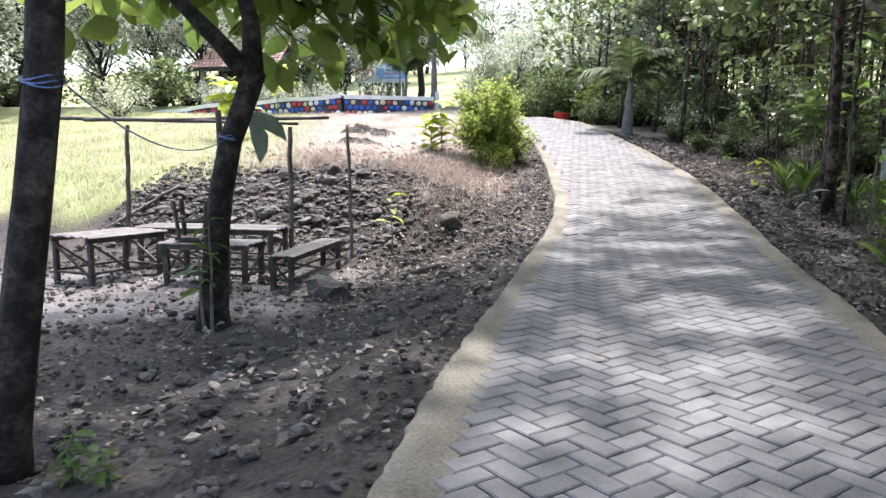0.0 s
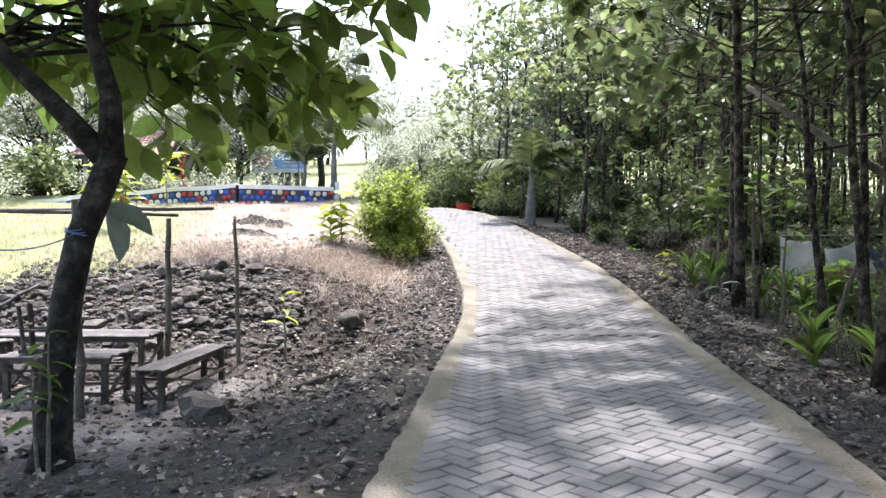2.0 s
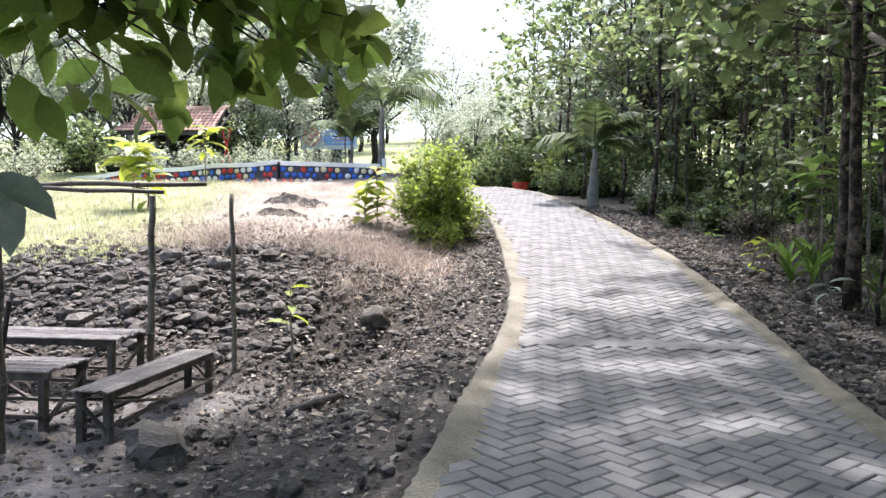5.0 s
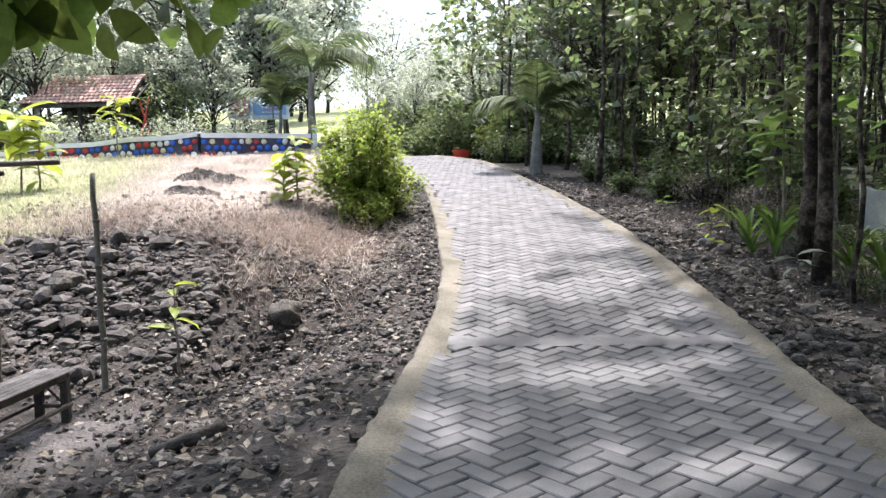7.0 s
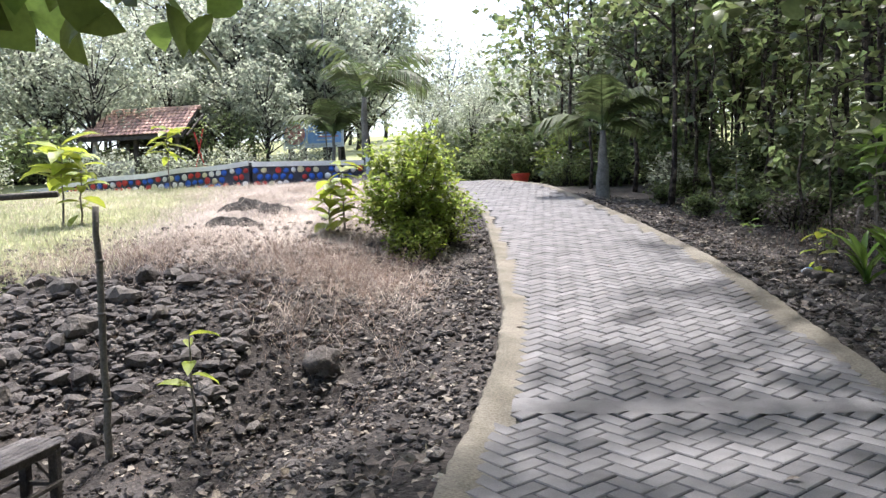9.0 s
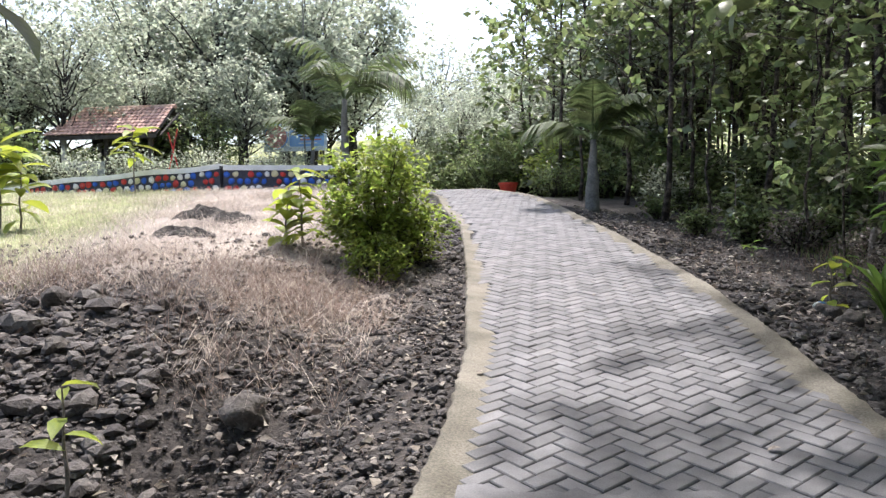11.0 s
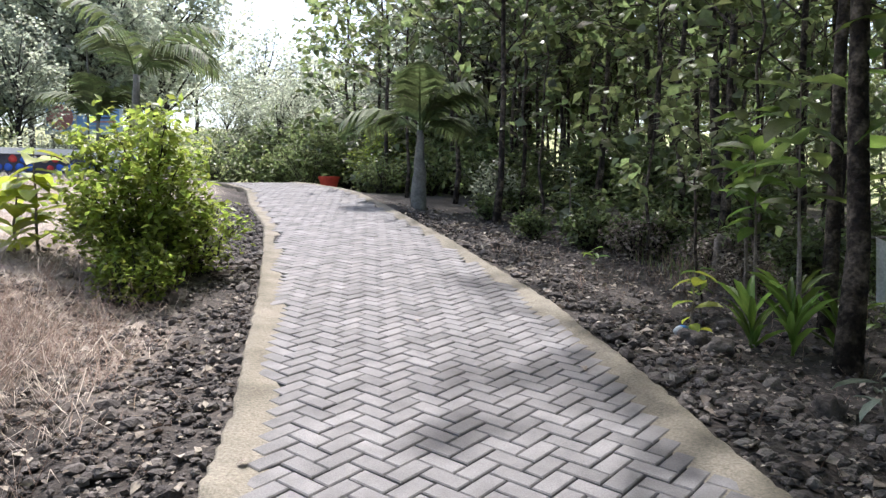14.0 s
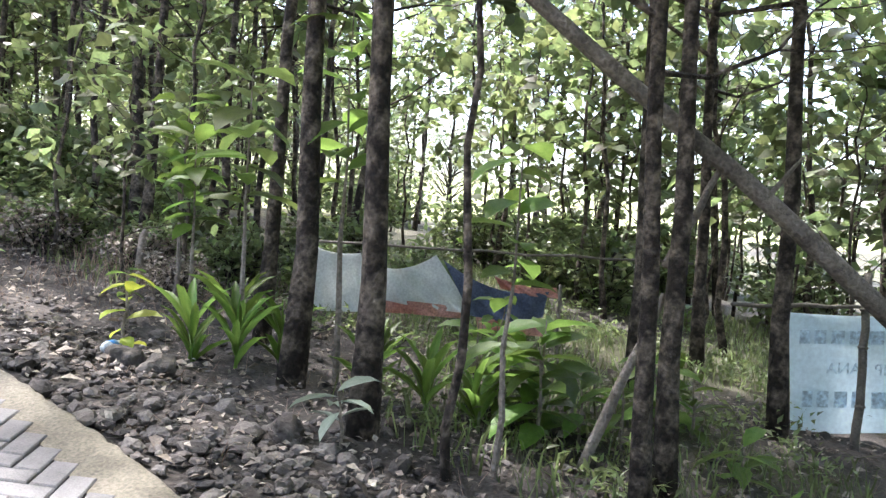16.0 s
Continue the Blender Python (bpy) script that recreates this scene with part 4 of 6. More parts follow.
def plants():
    lime = "young sapling with large lime-green leaves"
    build_plant(-2.8, 10.9, 0.95, 24, 0.36, 0.55, LEAF_LIME, lime + " beside the bush", 1)
    build_plant(-3.05, 10.95, 0.72, 16, 0.34, 0.55, LEAF_LIME, lime + " beside the bush", 2)
    build_plant(-2.55, 5.93, 0.74, 5, 0.25, 0.36, LEAF_LIME, "thin sapling with a few lime leaves on rubble", 3)
    build_plant(-9.3, 18.6, 1.5, 15, 0.62, 0.36, LEAF_LIME, "sapling with long yellow-green leaves before the wall", 4)
    build_plant(-7.8, 12.2, 1.3, 22, 0.62, 0.42, LEAF_LIME, "sapling with yellow-green leaves on the lawn", 5)
    build_plant(-7.55, 12.3, 1.15, 16, 0.52, 0.42, LEAF_LIME, "sapling with yellow-green leaves on the lawn", 6)
    build_plant(-3.05, 1.84, 0.62, 8, 0.22, 0.36, LEAF_BROAD, "leafy shoot growing from the foot of a tree", 7)
    build_plant(-2.98, 1.82, 0.85, 8, 0.22, 0.36, LEAF_BROAD, "leafy shoot growing from the foot of a tree", 8)
    build_plant(2.6, 9.25, 0.5, 9, 0.2, 0.5, LEAF_LIME, "small bright green plant on the stony verge", 10)
    build_plant(3.05, 10.1, 0.42, 8, 0.18, 0.5, LEAF_BROAD, "small green plant on the stony verge", 11)
    build_plant(3.2, 14.9, 1.0, 9, 0.3, 0.42, LEAF_GREY, "sapling with pale drooping leaves by the wood", 12)
    build_plant(2.7, 12.0, 0.25, 8, 0.16, 0.45, LEAF_BROAD, "low fern-like plant on the verge", 13)
    for i, (x, y, h, s) in enumerate(((3.25, 9.0, 0.5, 0.42), (3.45, 9.3, 0.55, 0.45), (3.05, 9.2, 0.4, 0.4), (3.62, 9.0, 0.45, 0.4), (3.9, 7.85, 0.5, 0.42), (3.75, 8.2, 0.4, 0.4), (4.05, 7.55, 0.3, 0.36), 
                                      (3.4, 4.4, 0.5, 0.45), (3.2, 3.9, 0.45, 0.42), (3.6, 3.4, 0.5, 0.45), (2.9, 4.6, 0.3, 0.36), (3.3, 5.6, 0.4, 0.42))):
        build_plant(x, y, h, 15, s, 0.16, LEAF_BROAD, "clump of long upright green blades under the trees", 30 + i, tuft=True)
    build_plant(4.44, 7.36, 0.7, 17, 0.36, 0.55, LEAF_BROAD, "broad-leaved plant with large soft green leaves", 50)
    build_plant(4.2, 7.2, 0.6, 14, 0.34, 0.5, LEAF_BROAD, "broad-leaved plant with large soft green leaves", 51)
    build_plant(3.55, 7.05, 1.75, 12, 0.28, 0.62, LEAF_BROAD, "slim sapling with round green leaves", 52)
    build_plant(3.5, 10.0, 1.5, 20, 0.36, 0.46, LEAF_BROAD, "sapling with hanging green leaves on the verge", 53)
    for i, (x, y, h) in enumerate(((3.45, 9.25, 2.0), (3.75, 8.55, 2.5))):
        build_plant(x, y, h, 15, 0.40, 0.55, LEAF_BROAD if i % 2 else LEAF_TALL, "tall thin sapling with very large hanging leaves", 90 + i)
    build_plant(3.7, 10.6, 1.8, 18, 0.36, 0.46, LEAF_BROAD, "sapling with hanging green leaves on the verge", 54)
    build_plant(3.0, 7.6, 0.3, 7, 0.26, 0.35, LEAF_GREY, "low plant with pale silvery leaves", 55)
    build_plant(-2.2, -0.95, 0.22, 26, 0.09, 0.45, LEAF_BROAD, "low weeds at the foot of a trunk", 56)
    build_plant(-1.95, -1.02, 0.15, 22, 0.08, 0.45, LEAF_BROAD, "low weeds at the foot of a trunk", 57)
    r = random.Random(78)
    for i in range(12):
        x, y = r.uniform(3.9, 5.6), r.uniform(6.7, 8.6)
        build_plant(x, y, r.uniform(0.3, 0.6), 9, r.uniform(0.24, 0.34), 0.42, LEAF_BROAD, "leafy green plant among the trunks", 200 + i)
    r = random.Random(77)
    for i in range(46):
        x, y = r.uniform(4.2, 12), r.uniform(3.5, 20)
        if (y > 11 and x < 4.6) or (5.2 < x < 8 and 4.8 < y < 7.2):
            continue
        build_plant(x, y, r.uniform(0.2, 0.7), 9, r.uniform(0.18, 0.3), 0.42, LEAF_BROAD, "low leafy undergrowth plant beneath the trees", 100 + i)


def build_weeds():
    """Low leafy weeds over the floor of the clearing, with large leaves hanging above it."""
    rr = np.random.default_rng(301)
    p = np.column_stack([rr.uniform(3.7, 10.5, 1900), rr.uniform(2.2, 10.5, 1900)])
    thick = np.array([noise.noise((a * 0.8, b * 0.8, 3.0)) for a, b in p])
    p = p[(thick > 0.0) & ~((p[:, 0] < 4.1) & (p[:, 1] > 8.8))]
    base = np.column_stack([p, land(p[:, 0], p[:, 1])])
    tall = rr.uniform(0.05, 0.22, len(p))
    pos = np.repeat(base, 9, 0) + rr.standard_normal((9 * len(p), 3)) * np.array([0.06, 0.06, 0.0])
    pos[:, 2] += np.repeat(tall, 9) * rr.uniform(0.1, 1.0, len(pos))
    d = rr.standard_normal((len(pos), 3)) * np.array([1, 1, 0.6]) + np.array([0, 0, 0.5])
    nr = rr.standard_normal((len(pos), 3)) * 0.5 + np.array([0, 0, 1])
    L = rr.uniform(0.04, 0.10, len(pos))
    tagged(new("weeds", leaf_mesh("weeds", pos, d, nr, L, L * 0.4, LEAF_WOOD)), "low green weeds covering the shaded woodland floor", "weeds", kind="stuff")


build_weeds()


plants()


def build_palm(x, y, z, stem, radii, fronds, reach, label, seed):
    r = random.Random(seed)
    palm = tagged(new("palm"), label, "palm tree")
    line = bend((0, 0, -0.1), (0.03, 0, stem), 8, 0, 0.015, seed)
    b = Buf().tube(line, [float(np.interp(i / 8, (0, 0.35, 0.8, 1), radii)) for i in range(9)], 14, 0.02, seed)
    part("trunk", b, PALM_BARK, palm, smooth=True)
    for i in range(fronds):
        a = i * 2.4 + r.uniform(-0.2, 0.2)
        rise = r.uniform(0.55, 1.45)
        out = Vector((math.cos(a), math.sin(a), 0))
        pts = [Vector((0.03, 0, stem - 0.05))]
        for k in range(9):
            e = rise + 0.1 - 1.45 * (k / 8) ** 1.5
            pts.append(pts[-1] + (out * math.cos(e) + Vector((0, 0, math.sin(e)))) * reach * 1.15 / 9)
        f = Buf().tube(pts, [0.022 - 0.002 * k for k in range(10)], 5)
        for k in range(30):
            s = 0.14 + 0.86 * k / 29
            j = min(8, int(s * 9))
            p = pts[j].lerp(pts[j + 1], s * 9 - j)
            d = (pts[j + 1] - pts[j]).normalized()
            w = d.cross(Vector((0, 0, 1))).normalized()
            ln = reach * 0.4 * math.sin(math.pi * min(1, 0.15 + 0.8 * s)) ** 0.6 + 0.08
            for sg in (-1, 1):
                q = (w * sg + d * 0.8 + Vector((0, 0, -0.28 + r.uniform(-0.25, 0.15)))).normalized()
                t = d * 0.026
                tip = p + q * ln + Vector((0, 0, -0.3 * ln))
                f.add([p - t, p + t, p + q * ln * 0.5 + t * 1.4, p + q * ln * 0.5 - t * 1.4, tip], [(0, 1, 2, 3), (3, 2, 4)])
        part("frond", f, FROND, palm)
    palm.matrix_basis = Matrix.Translation((x, y, z))
    return palm


build_palm(1.02, 16.75, on(1.02, 16.75), 1.35, (0.145, 0.13, 0.075, 0.055), 6, 1.3, "small palm with a swollen grey trunk beside the lane", 81)
build_palm(-4.93, 21.0, on(-4.93, 21.0), 1.95, (0.12, 0.10, 0.08, 0.065), 7, 2.0, "slender palm with arching fronds behind the wall", 82)
build_palm(-6.1, 22.0, on(-6.1, 22.0), 1.0, (0.07, 0.06, 0.045, 0.035), 5, 1.3, "young palm behind the painted wall", 83)

# ---- benches, tables, posts ----


def leg_frame(thing, corners, height, thick, base_z):
    for x, y in corners:
        part("leg", Buf().box((x, y, base_z + height / 2 - 0.02), (thick, thick, height + 0.04)), WOOD, thing)


def bar(thing, a, b, thick, name="brace", material=WOOD):
    a, b = Vector(a), Vector(b)
    d = b - a
    m = Matrix.Translation((a + b) / 2) @ d.to_track_quat("Z", "Y").to_matrix().to_4x4()
    return part(name, Buf().box((0, 0, 0), (thick, thick * 0.7, d.length), m), material, thing)


def build_table(x, y, turn, length, width, height, label, slats=9, name="table"):
    """A rough table: slatted top on rails, four legs, side stretchers and diagonal braces."""
    t = tagged(new(name), label, "table" if name == "table" else "bench")
    r = random.Random(int(x * 100) + 7)
    for i in range(slats):
        v = -width / 2 + width * (i + 0.5) / slats
        ext = r.uniform(-0.025, 0.025)
        m = Matrix.Translation((ext, v, height + r.uniform(-0.003, 0.003)))
        b = Buf()
        w = width / slats * 0.46
        n = 6
        prof = [(w * math.cos(math.pi * k / n), w * 0.55 * math.sin(math.pi * k / n)) for k in range(n + 1)]
        vs = [m @ Vector((sx * length / 2, p, q)) for sx in (-1, 1) for p, q in prof]
        fs = [(k, k + 1, n + 2 + k, n + 1 + k) for k in range(n)] + [(n, 0, n + 1, 2 * n + 1), tuple(range(n, -1, -1)), tuple(range(n + 1, 2 * n + 2))]
        part("slat", b.add(vs, fs), WOOD_PALE, t)
    for sy in (-1, 1):
        part("rail", Buf().box((0, sy * (width / 2 - 0.05), height - 0.03), (length * 0.96, 0.04, 0.055)), WOOD, t)
    lx, ly = length / 2 - 0.07, width / 2 - 0.05
    for sx in (-1, 1):
        for sy in (-1, 1):
            part("leg", Buf().box((sx * lx, sy * (ly + 0.0), height / 2 - 0.06), (0.055, 0.055, height + 0.02)), WOOD, t)
        bar(t, (sx * lx, -ly, 0.12), (sx * lx, ly, 0.12), 0.035, "stretcher")
        bar(t, (sx * (lx + 0.03), -ly, 0.10), (sx * (lx + 0.03), ly, height - 0.07), 0.03)
    for sy in (-1, 1):
        bar(t, (-lx, sy * (ly + 0.035), 0.13), (lx, sy * (ly + 0.035), 0.13), 0.035, "stretcher")
        bar(t, (-lx, sy * (ly + 0.04), height - 0.07), (0.0, sy * (ly + 0.04), 0.13), 0.03)
    t.matrix_basis = pose(x, y, on(x, y) - 0.005, 0, 0, turn)
    return t


build_table(-5.27, 3.92, 72, 1.02, 0.66, 0.5, "rough grey wooden table with a slatted bamboo top", 9)
build_table(-4.62, 5.08, 2, 1.8, 0.6, 0.48, "long weathered wooden table below the rocky bank", 8)
build_table(-4.0, 3.88, 2, 1.0, 0.55, 0.44, "low dark wooden table with a stool on it", 8)
build_table(-3.11, 4.32, 91, 1.72, 0.29, 0.36, "narrow slatted wooden bench on bare soil", 6, "bench")


def build_stool():
    """A small stool that stands upside down on the low table."""
    s = tagged(new("stool"), "dark wooden stool turned upside down on a table", "stool")
    part("seat", Buf().box((0, 0, 0.02), (0.34, 0.26, 0.035)), WOOD, s)
    for sx in (-1, 1):
        for sy in (-1, 1):
            bar(s, (sx * 0.13, sy * 0.1, 0.03), (sx * 0.17, sy * 0.13, 0.42), 0.045, "leg")
        bar(s, (sx * 0.15, -0.11, 0.24), (sx * 0.15, 0.11, 0.24), 0.03, "stretcher")
    bar(s, (-0.15, -0.115, 0.2), (0.15, -0.115, 0.2), 0.035, "stretcher")
    bar(s, (-0.15, 0.115, 0.2), (0.15, 0.115, 0.2), 0.035, "stretcher")
    s.matrix_basis = pose(-4.18, 3.8, on(-4.0, 3.88) + 0.465, 0, 0, 12)


build_stool()


def build_pole(a, b, r0, label, name="post", material=BAMBOO, wob=0.012, seed=0):
    """A bamboo or branch pole with nodes."""
    p = tagged(new(name), label, "post" if name == "post" else "rail")
    line = bend(a, b, 10, 0, wob, seed)
    part("pole", Buf().tube(line, [r0 * (1 - 0.02 * i) for i in range(11)], 9, 0.04, seed), material, p, smooth=True)
    for i in (3, 6, 8):
        c, d = line[i], (line[i + 1] - line[i]).normalized() * 0.012
        part("node", Buf().tube([c - d, c, c + d], [r0 * 0.96, r0 * 1.18, r0 * 0.94], 9), material, p, smooth=True)
    return p


build_pole((-3.0, 5.62, on(-3.0, 5.62) - 0.15), (-3.1, 5.75, 1.47), 0.026, "thin dark bamboo pole set in the ground", seed=1)
build_pole((-3.74, 5.42, on(-3.74, 5.42) - 0.15), (-3.79, 5.56, 1.44), 0.036, "dark bamboo post carrying a rail", seed=2)
build_pole((-6.03, 5.45, on(-6.0, 5.45) - 0.15), (-6.05, 5.58, 1.46), 0.034, "dark bamboo post carrying a rail", seed=3)
build_pole((-3.51, 3.2, on(-3.51, 3.2) - 0.15), (-3.6, 3.25, 1.5), 0.038, "dark wooden post close to a tree", seed=4)
build_pole((-7.5, 5.5, on(-7.5, 5.5) - 0.15), (-7.62, 5.6, 1.75), 0.03, "thin bamboo post at the end of a rail", seed=5)
build_pole((-7.6, 5.62, 1.57), (-3.68, 5.55, 1.475), 0.026, "pale bamboo rail tied across posts", "rail", seed=6)
build_pole((-6.62, 5.5, 1.53), (-3.32, 5.68, 1.56), 0.028, "dark bamboo rail tied across posts", "rail", seed=7)
build_pole((-7.0, 6.1, on(-7.0, 6.1) - 0.05), (-6.2, 7.1, on(-6.2, 7.1) + 0.12), 0.03, "pale loose pole leaning on the bank", material=WOOD_PALE, seed=8)


def build_rope():
    r = tagged(new("rope"), "thin blue rope slung between two trees", "rope")
    a, b = Vector((-2.2, -0.80, 1.33)), Vector((-2.87, 1.92, 1.2))
    pts = [a.lerp(b, i / 24) - Vector((0, 0, 0.16 * 4 * (i / 24) * (1 - i / 24))) for i in range(25)]
    part("cord", Buf().tube(pts, [0.004] * 25, 6), ROPE, r)
    for c, rad in ((Vector((-2.275, -0.85, 1.33)), 0.077), (Vector((-2.87, 2.0, 1.2)), 0.093)):
        for k in range(3):
            ring = [c + Vector((math.cos(t) * rad, math.sin(t) * rad, 0.014 * k + 0.012 * math.sin(2 * t + k))) for t in [2 * math.pi * j / 20 for j in range(21)]]
            part("loop", Buf().tube(ring, [0.004] * 21, 5), ROPE, r)


build_rope()

# ---- stones, litter, grasses ----
ICO_T = (1 + 5 ** 0.5) / 2
ICO_V = unit(np.array([(-1, ICO_T, 0), (1, ICO_T, 0), (-1, -ICO_T, 0), (1, -ICO_T, 0), (0, -1, ICO_T), (0, 1, ICO_T), (0, -1, -ICO_T), (0, 1, -ICO_T), (ICO_T, 0, -1), (ICO_T, 0, 1), (-ICO_T, 0, -1), (-ICO_T, 0, 1)], float))
ICO_F = np.array([(0, 11, 5), (0, 5, 1), (0, 1, 7), (0, 7, 10), (0, 10, 11), (1, 5, 9), (5, 11, 4), (11, 10, 2), (10, 7, 6), (7, 1, 8), (3, 9, 4), (3, 4, 2), (3, 2, 6), (3, 6, 8), (3, 8, 9), (4, 9, 5), (2, 4, 11), (6, 2, 10), (8, 6, 7), (9, 8, 1)])


def rock_field(spots, size, name, label):
    n = len(spots)
    z = land(spots[:, 0], spots[:, 1])
    s = size[:, None, None] * rng.uniform(0.6, 1.25, (n, 1, 3)) * np.array([1, 1, 0.62])
    v = ICO_V[None] * rng.uniform(0.72, 1.2, (n, 12, 1)) * s
    a = rng.uniform(0, 6.28, n)
    c, q = np.cos(a)[:, None], np.sin(a)[:, None]
    x, y = v[..., 0] * c - v[..., 1] * q, v[..., 0] * q + v[..., 1] * c
    v = np.stack([x + spots[:, 0:1], y + spots[:, 1:2], v[..., 2] + (z + size * 0.18)[:, None]], -1)
    f = ICO_F[None] + (np.arange(n) * 12)[:, None, None]
    ob = new(name, arrays_mesh(name, v.reshape(-1, 3), f.reshape(-1, 3), ROCK, True))
    return tagged(ob, label, "stones", kind="stuff")


def scatter(n, box, keep):
    p = np.stack([rng.uniform(box[0], box[1], n), rng.uniform(box[2], box[3], n)], -1)
    return p[rng.random(n) < keep(p[:, 0], p[:, 1])]


def left_keep(x, y):
    l = along(ROAD_L, y)
    bank = np.exp(-((y - 6.9) / 0.9) ** 2) * (x < -2.6) * (x > -7)
    strip = smooth(4.2, 6.5, y) * smooth(11, 9, y) * smooth(3.2, 0.5, l - x) + 1.2 * smooth(8, 9, y) * smooth(1.1, 0.2, l - x)
    return np.where(x < l - 0.03, np.clip(0.2 + bank + 0.75 * strip, 0, 1) * np.where(l - x < 1.1, smooth(18, 15, y), smooth(12.5, 9.5, y)), 0)


def right_keep(x, y):
    r = along(ROAD_R, y)
    return np.where(x > r + 0.03, np.clip(0.18 + smooth(1.7, 0.3, x - r), 0, 1), 0)


p = scatter(56000, (-7, -0.4, -1.2, 17), left_keep)
rock_field(p, rng.gamma(1.9, 0.0085, len(p)) + 0.006, "rubble", "loose grey angular stones on the slope")
p = scatter(1500, (-6.8, -2.6, 5.7, 8.1), left_keep)
rock_field(p, rng.gamma(2.0, 0.016, len(p)) + 0.02, "rubble", "dark tumbled rocks on the bank")
p = scatter(15000, (0.5, 5.2, -0.5, 16), right_keep)
rock_field(p, rng.gamma(1.9, 0.009, len(p)) + 0.007, "rubble", "loose stones along the lane's verge")
p = scatter(900, (1.7, 3.4, 4.0, 9.4), right_keep)
rock_field(p, rng.gamma(2.3, 0.010, len(p)) + 0.014, "rubble", "rounded rubble along the concrete border")


def build_boulder(x, y, s, label, seed, sink=0.25, rough=False):
    bm = bmesh.new()
    bmesh.ops.create_icosphere(bm, subdivisions=2 if rough else 3, radius=1)
    off = Vector((seed * 3.7, seed * 1.9, 0))
    for v in bm.verts:
        k = 1 + 0.5 * noise.noise(v.co * 1.2 + off) + 0.22 * noise.noise(v.co * 2.6 + off)
        v.co = Vector((v.co.x * k * s[0], v.co.y * k * s[1], v.co.z * k * s[2]))
    me = bpy.data.meshes.new("boulder")
    bm.to_mesh(me)
    bm.free()
    me.materials.append(BOULDER)
    if not rough:
        me.shade_smooth()
    ob = tagged(new("boulder", me), label, "boulder")
    ob.matrix_basis = pose(x, y, on(x, y) + s[2] * (1 - 2 * sink), 0, 0, seed * 37)


build_boulder(-2.55, 3.35, (0.27, 0.2, 0.15), "angular grey boulder beside the bench", 4, 0.34, True)
build_boulder(-2.5, 3.75, (0.09, 0.08, 0.06), "small angular stone beside the bench", 5, 0.3, True)
build_boulder(-2.3, 3.7, (0.08, 0.06, 0.05), "small angular stone beside the bench", 6, 0.3, True)
build_boulder(-1.42, 10.2, (0.1, 0.09, 0.07), "small dark rock near the bush", 2)
build_boulder(-1.96, 6.97, (0.19, 0.16, 0.13), "rounded brown-grey rock on the slope", 3, 0.36)
build_boulder(2.5, 9.0, (0.11, 0.1, 0.08), "dark block of stone on the verge", 4)
build_boulder(2.72, 7.75, (0.09, 0.09, 0.08), "dark block of stone on the verge", 5)
build_boulder(2.62, 8.85, (0.12, 0.1, 0.08), "pale flat stone on the verge", 6)
for i, (x, y, q) in enumerate(((-4.1, 7.0, 0.2), (-4.6, 6.6, 0.17), (-4.3, 6.2, 0.2), (-5.0, 7.1, 0.16), (-3.9, 7.5, 0.15), (-5.3, 6.5, 0.14), (-3.5, 7.2, 0.13), (-4.0, 7.95, 0.16), (-3.75, 8.15, 0.12), (-4.7, 7.7, 0.18), (-4.5, 5.95, 0.16), (-5.5, 7.3, 0.13))):
    build_boulder(x, y, (q * 0.75, q * 0.66, q * 0.55), "dark rock embedded in the rubble bank", 10 + i, rough=True)
for i, (x, y) in enumerate(((-2.0, -0.75), (-1.45, -0.85), (-2.9, 0.75), (-1.75, 0.3), (-2.6, 1.4), (-1.3, 2.2))):
    build_boulder(x, y, (0.05, 0.045, 0.035), "small pale stone on bare soil", 30 + i)


def build_litter():
    def keep(x, y):
        l, r = along(ROAD_L, y), along(ROAD_R, y)
        return np.where(x < l - 0.05, 0.62 * smooth(13, 10, y) * (0.4 + smooth(4, 1, l - x)) * (0.55 + 0.45 * smooth(1.5, 4.5, y)), np.where(x > r + 0.05, 0.75, 0.0))

    p = scatter(36000, (-5, 7, -0.8, 17), keep)
    n = len(p)
    pos = np.column_stack([p, land(p[:, 0], p[:, 1]) + rng.uniform(0.012, 0.045, n)])
    d = rng.standard_normal((n, 3)) * np.array([1, 1, 0.22])
    nr = rng.standard_normal((n, 3)) * 0.45 + np.array([0, 0, 1])
    L = rng.gamma(3, 0.011, n) + 0.018
    tagged(new("leaf_litter", leaf_mesh("leaf_litter", pos, d, nr, L, L * 0.6, LITTER)), "scattered pale dry leaves on soil and stones", "dry leaves", kind="stuff")
    # a few on the paving
    one = leaf_mesh("leaf", [(0, 0, 0)], [(0, 1, 0)], [(0, 0, 1)], [1.0], [0.55], LITTER, True)
    for x, y in ((-0.1, 0.4), (0.9, 4.4), (-0.35, 7.1), (1.2, 6.0), (0.5, 9.3), (1.45, 8.2)):
        lf = tagged(new("dry_leaf", one), "small dry leaf lying on the paving", "leaf")
        s = random.uniform(0.05, 0.09)
        lf.matrix_basis = Matrix.Translation((x, y, float(road_z(y)) + 0.014)) @ Matrix.Rotation(random.uniform(0, 6), 4, "Z") @ Matrix.Diagonal((s, s, s, 1))


build_litter()


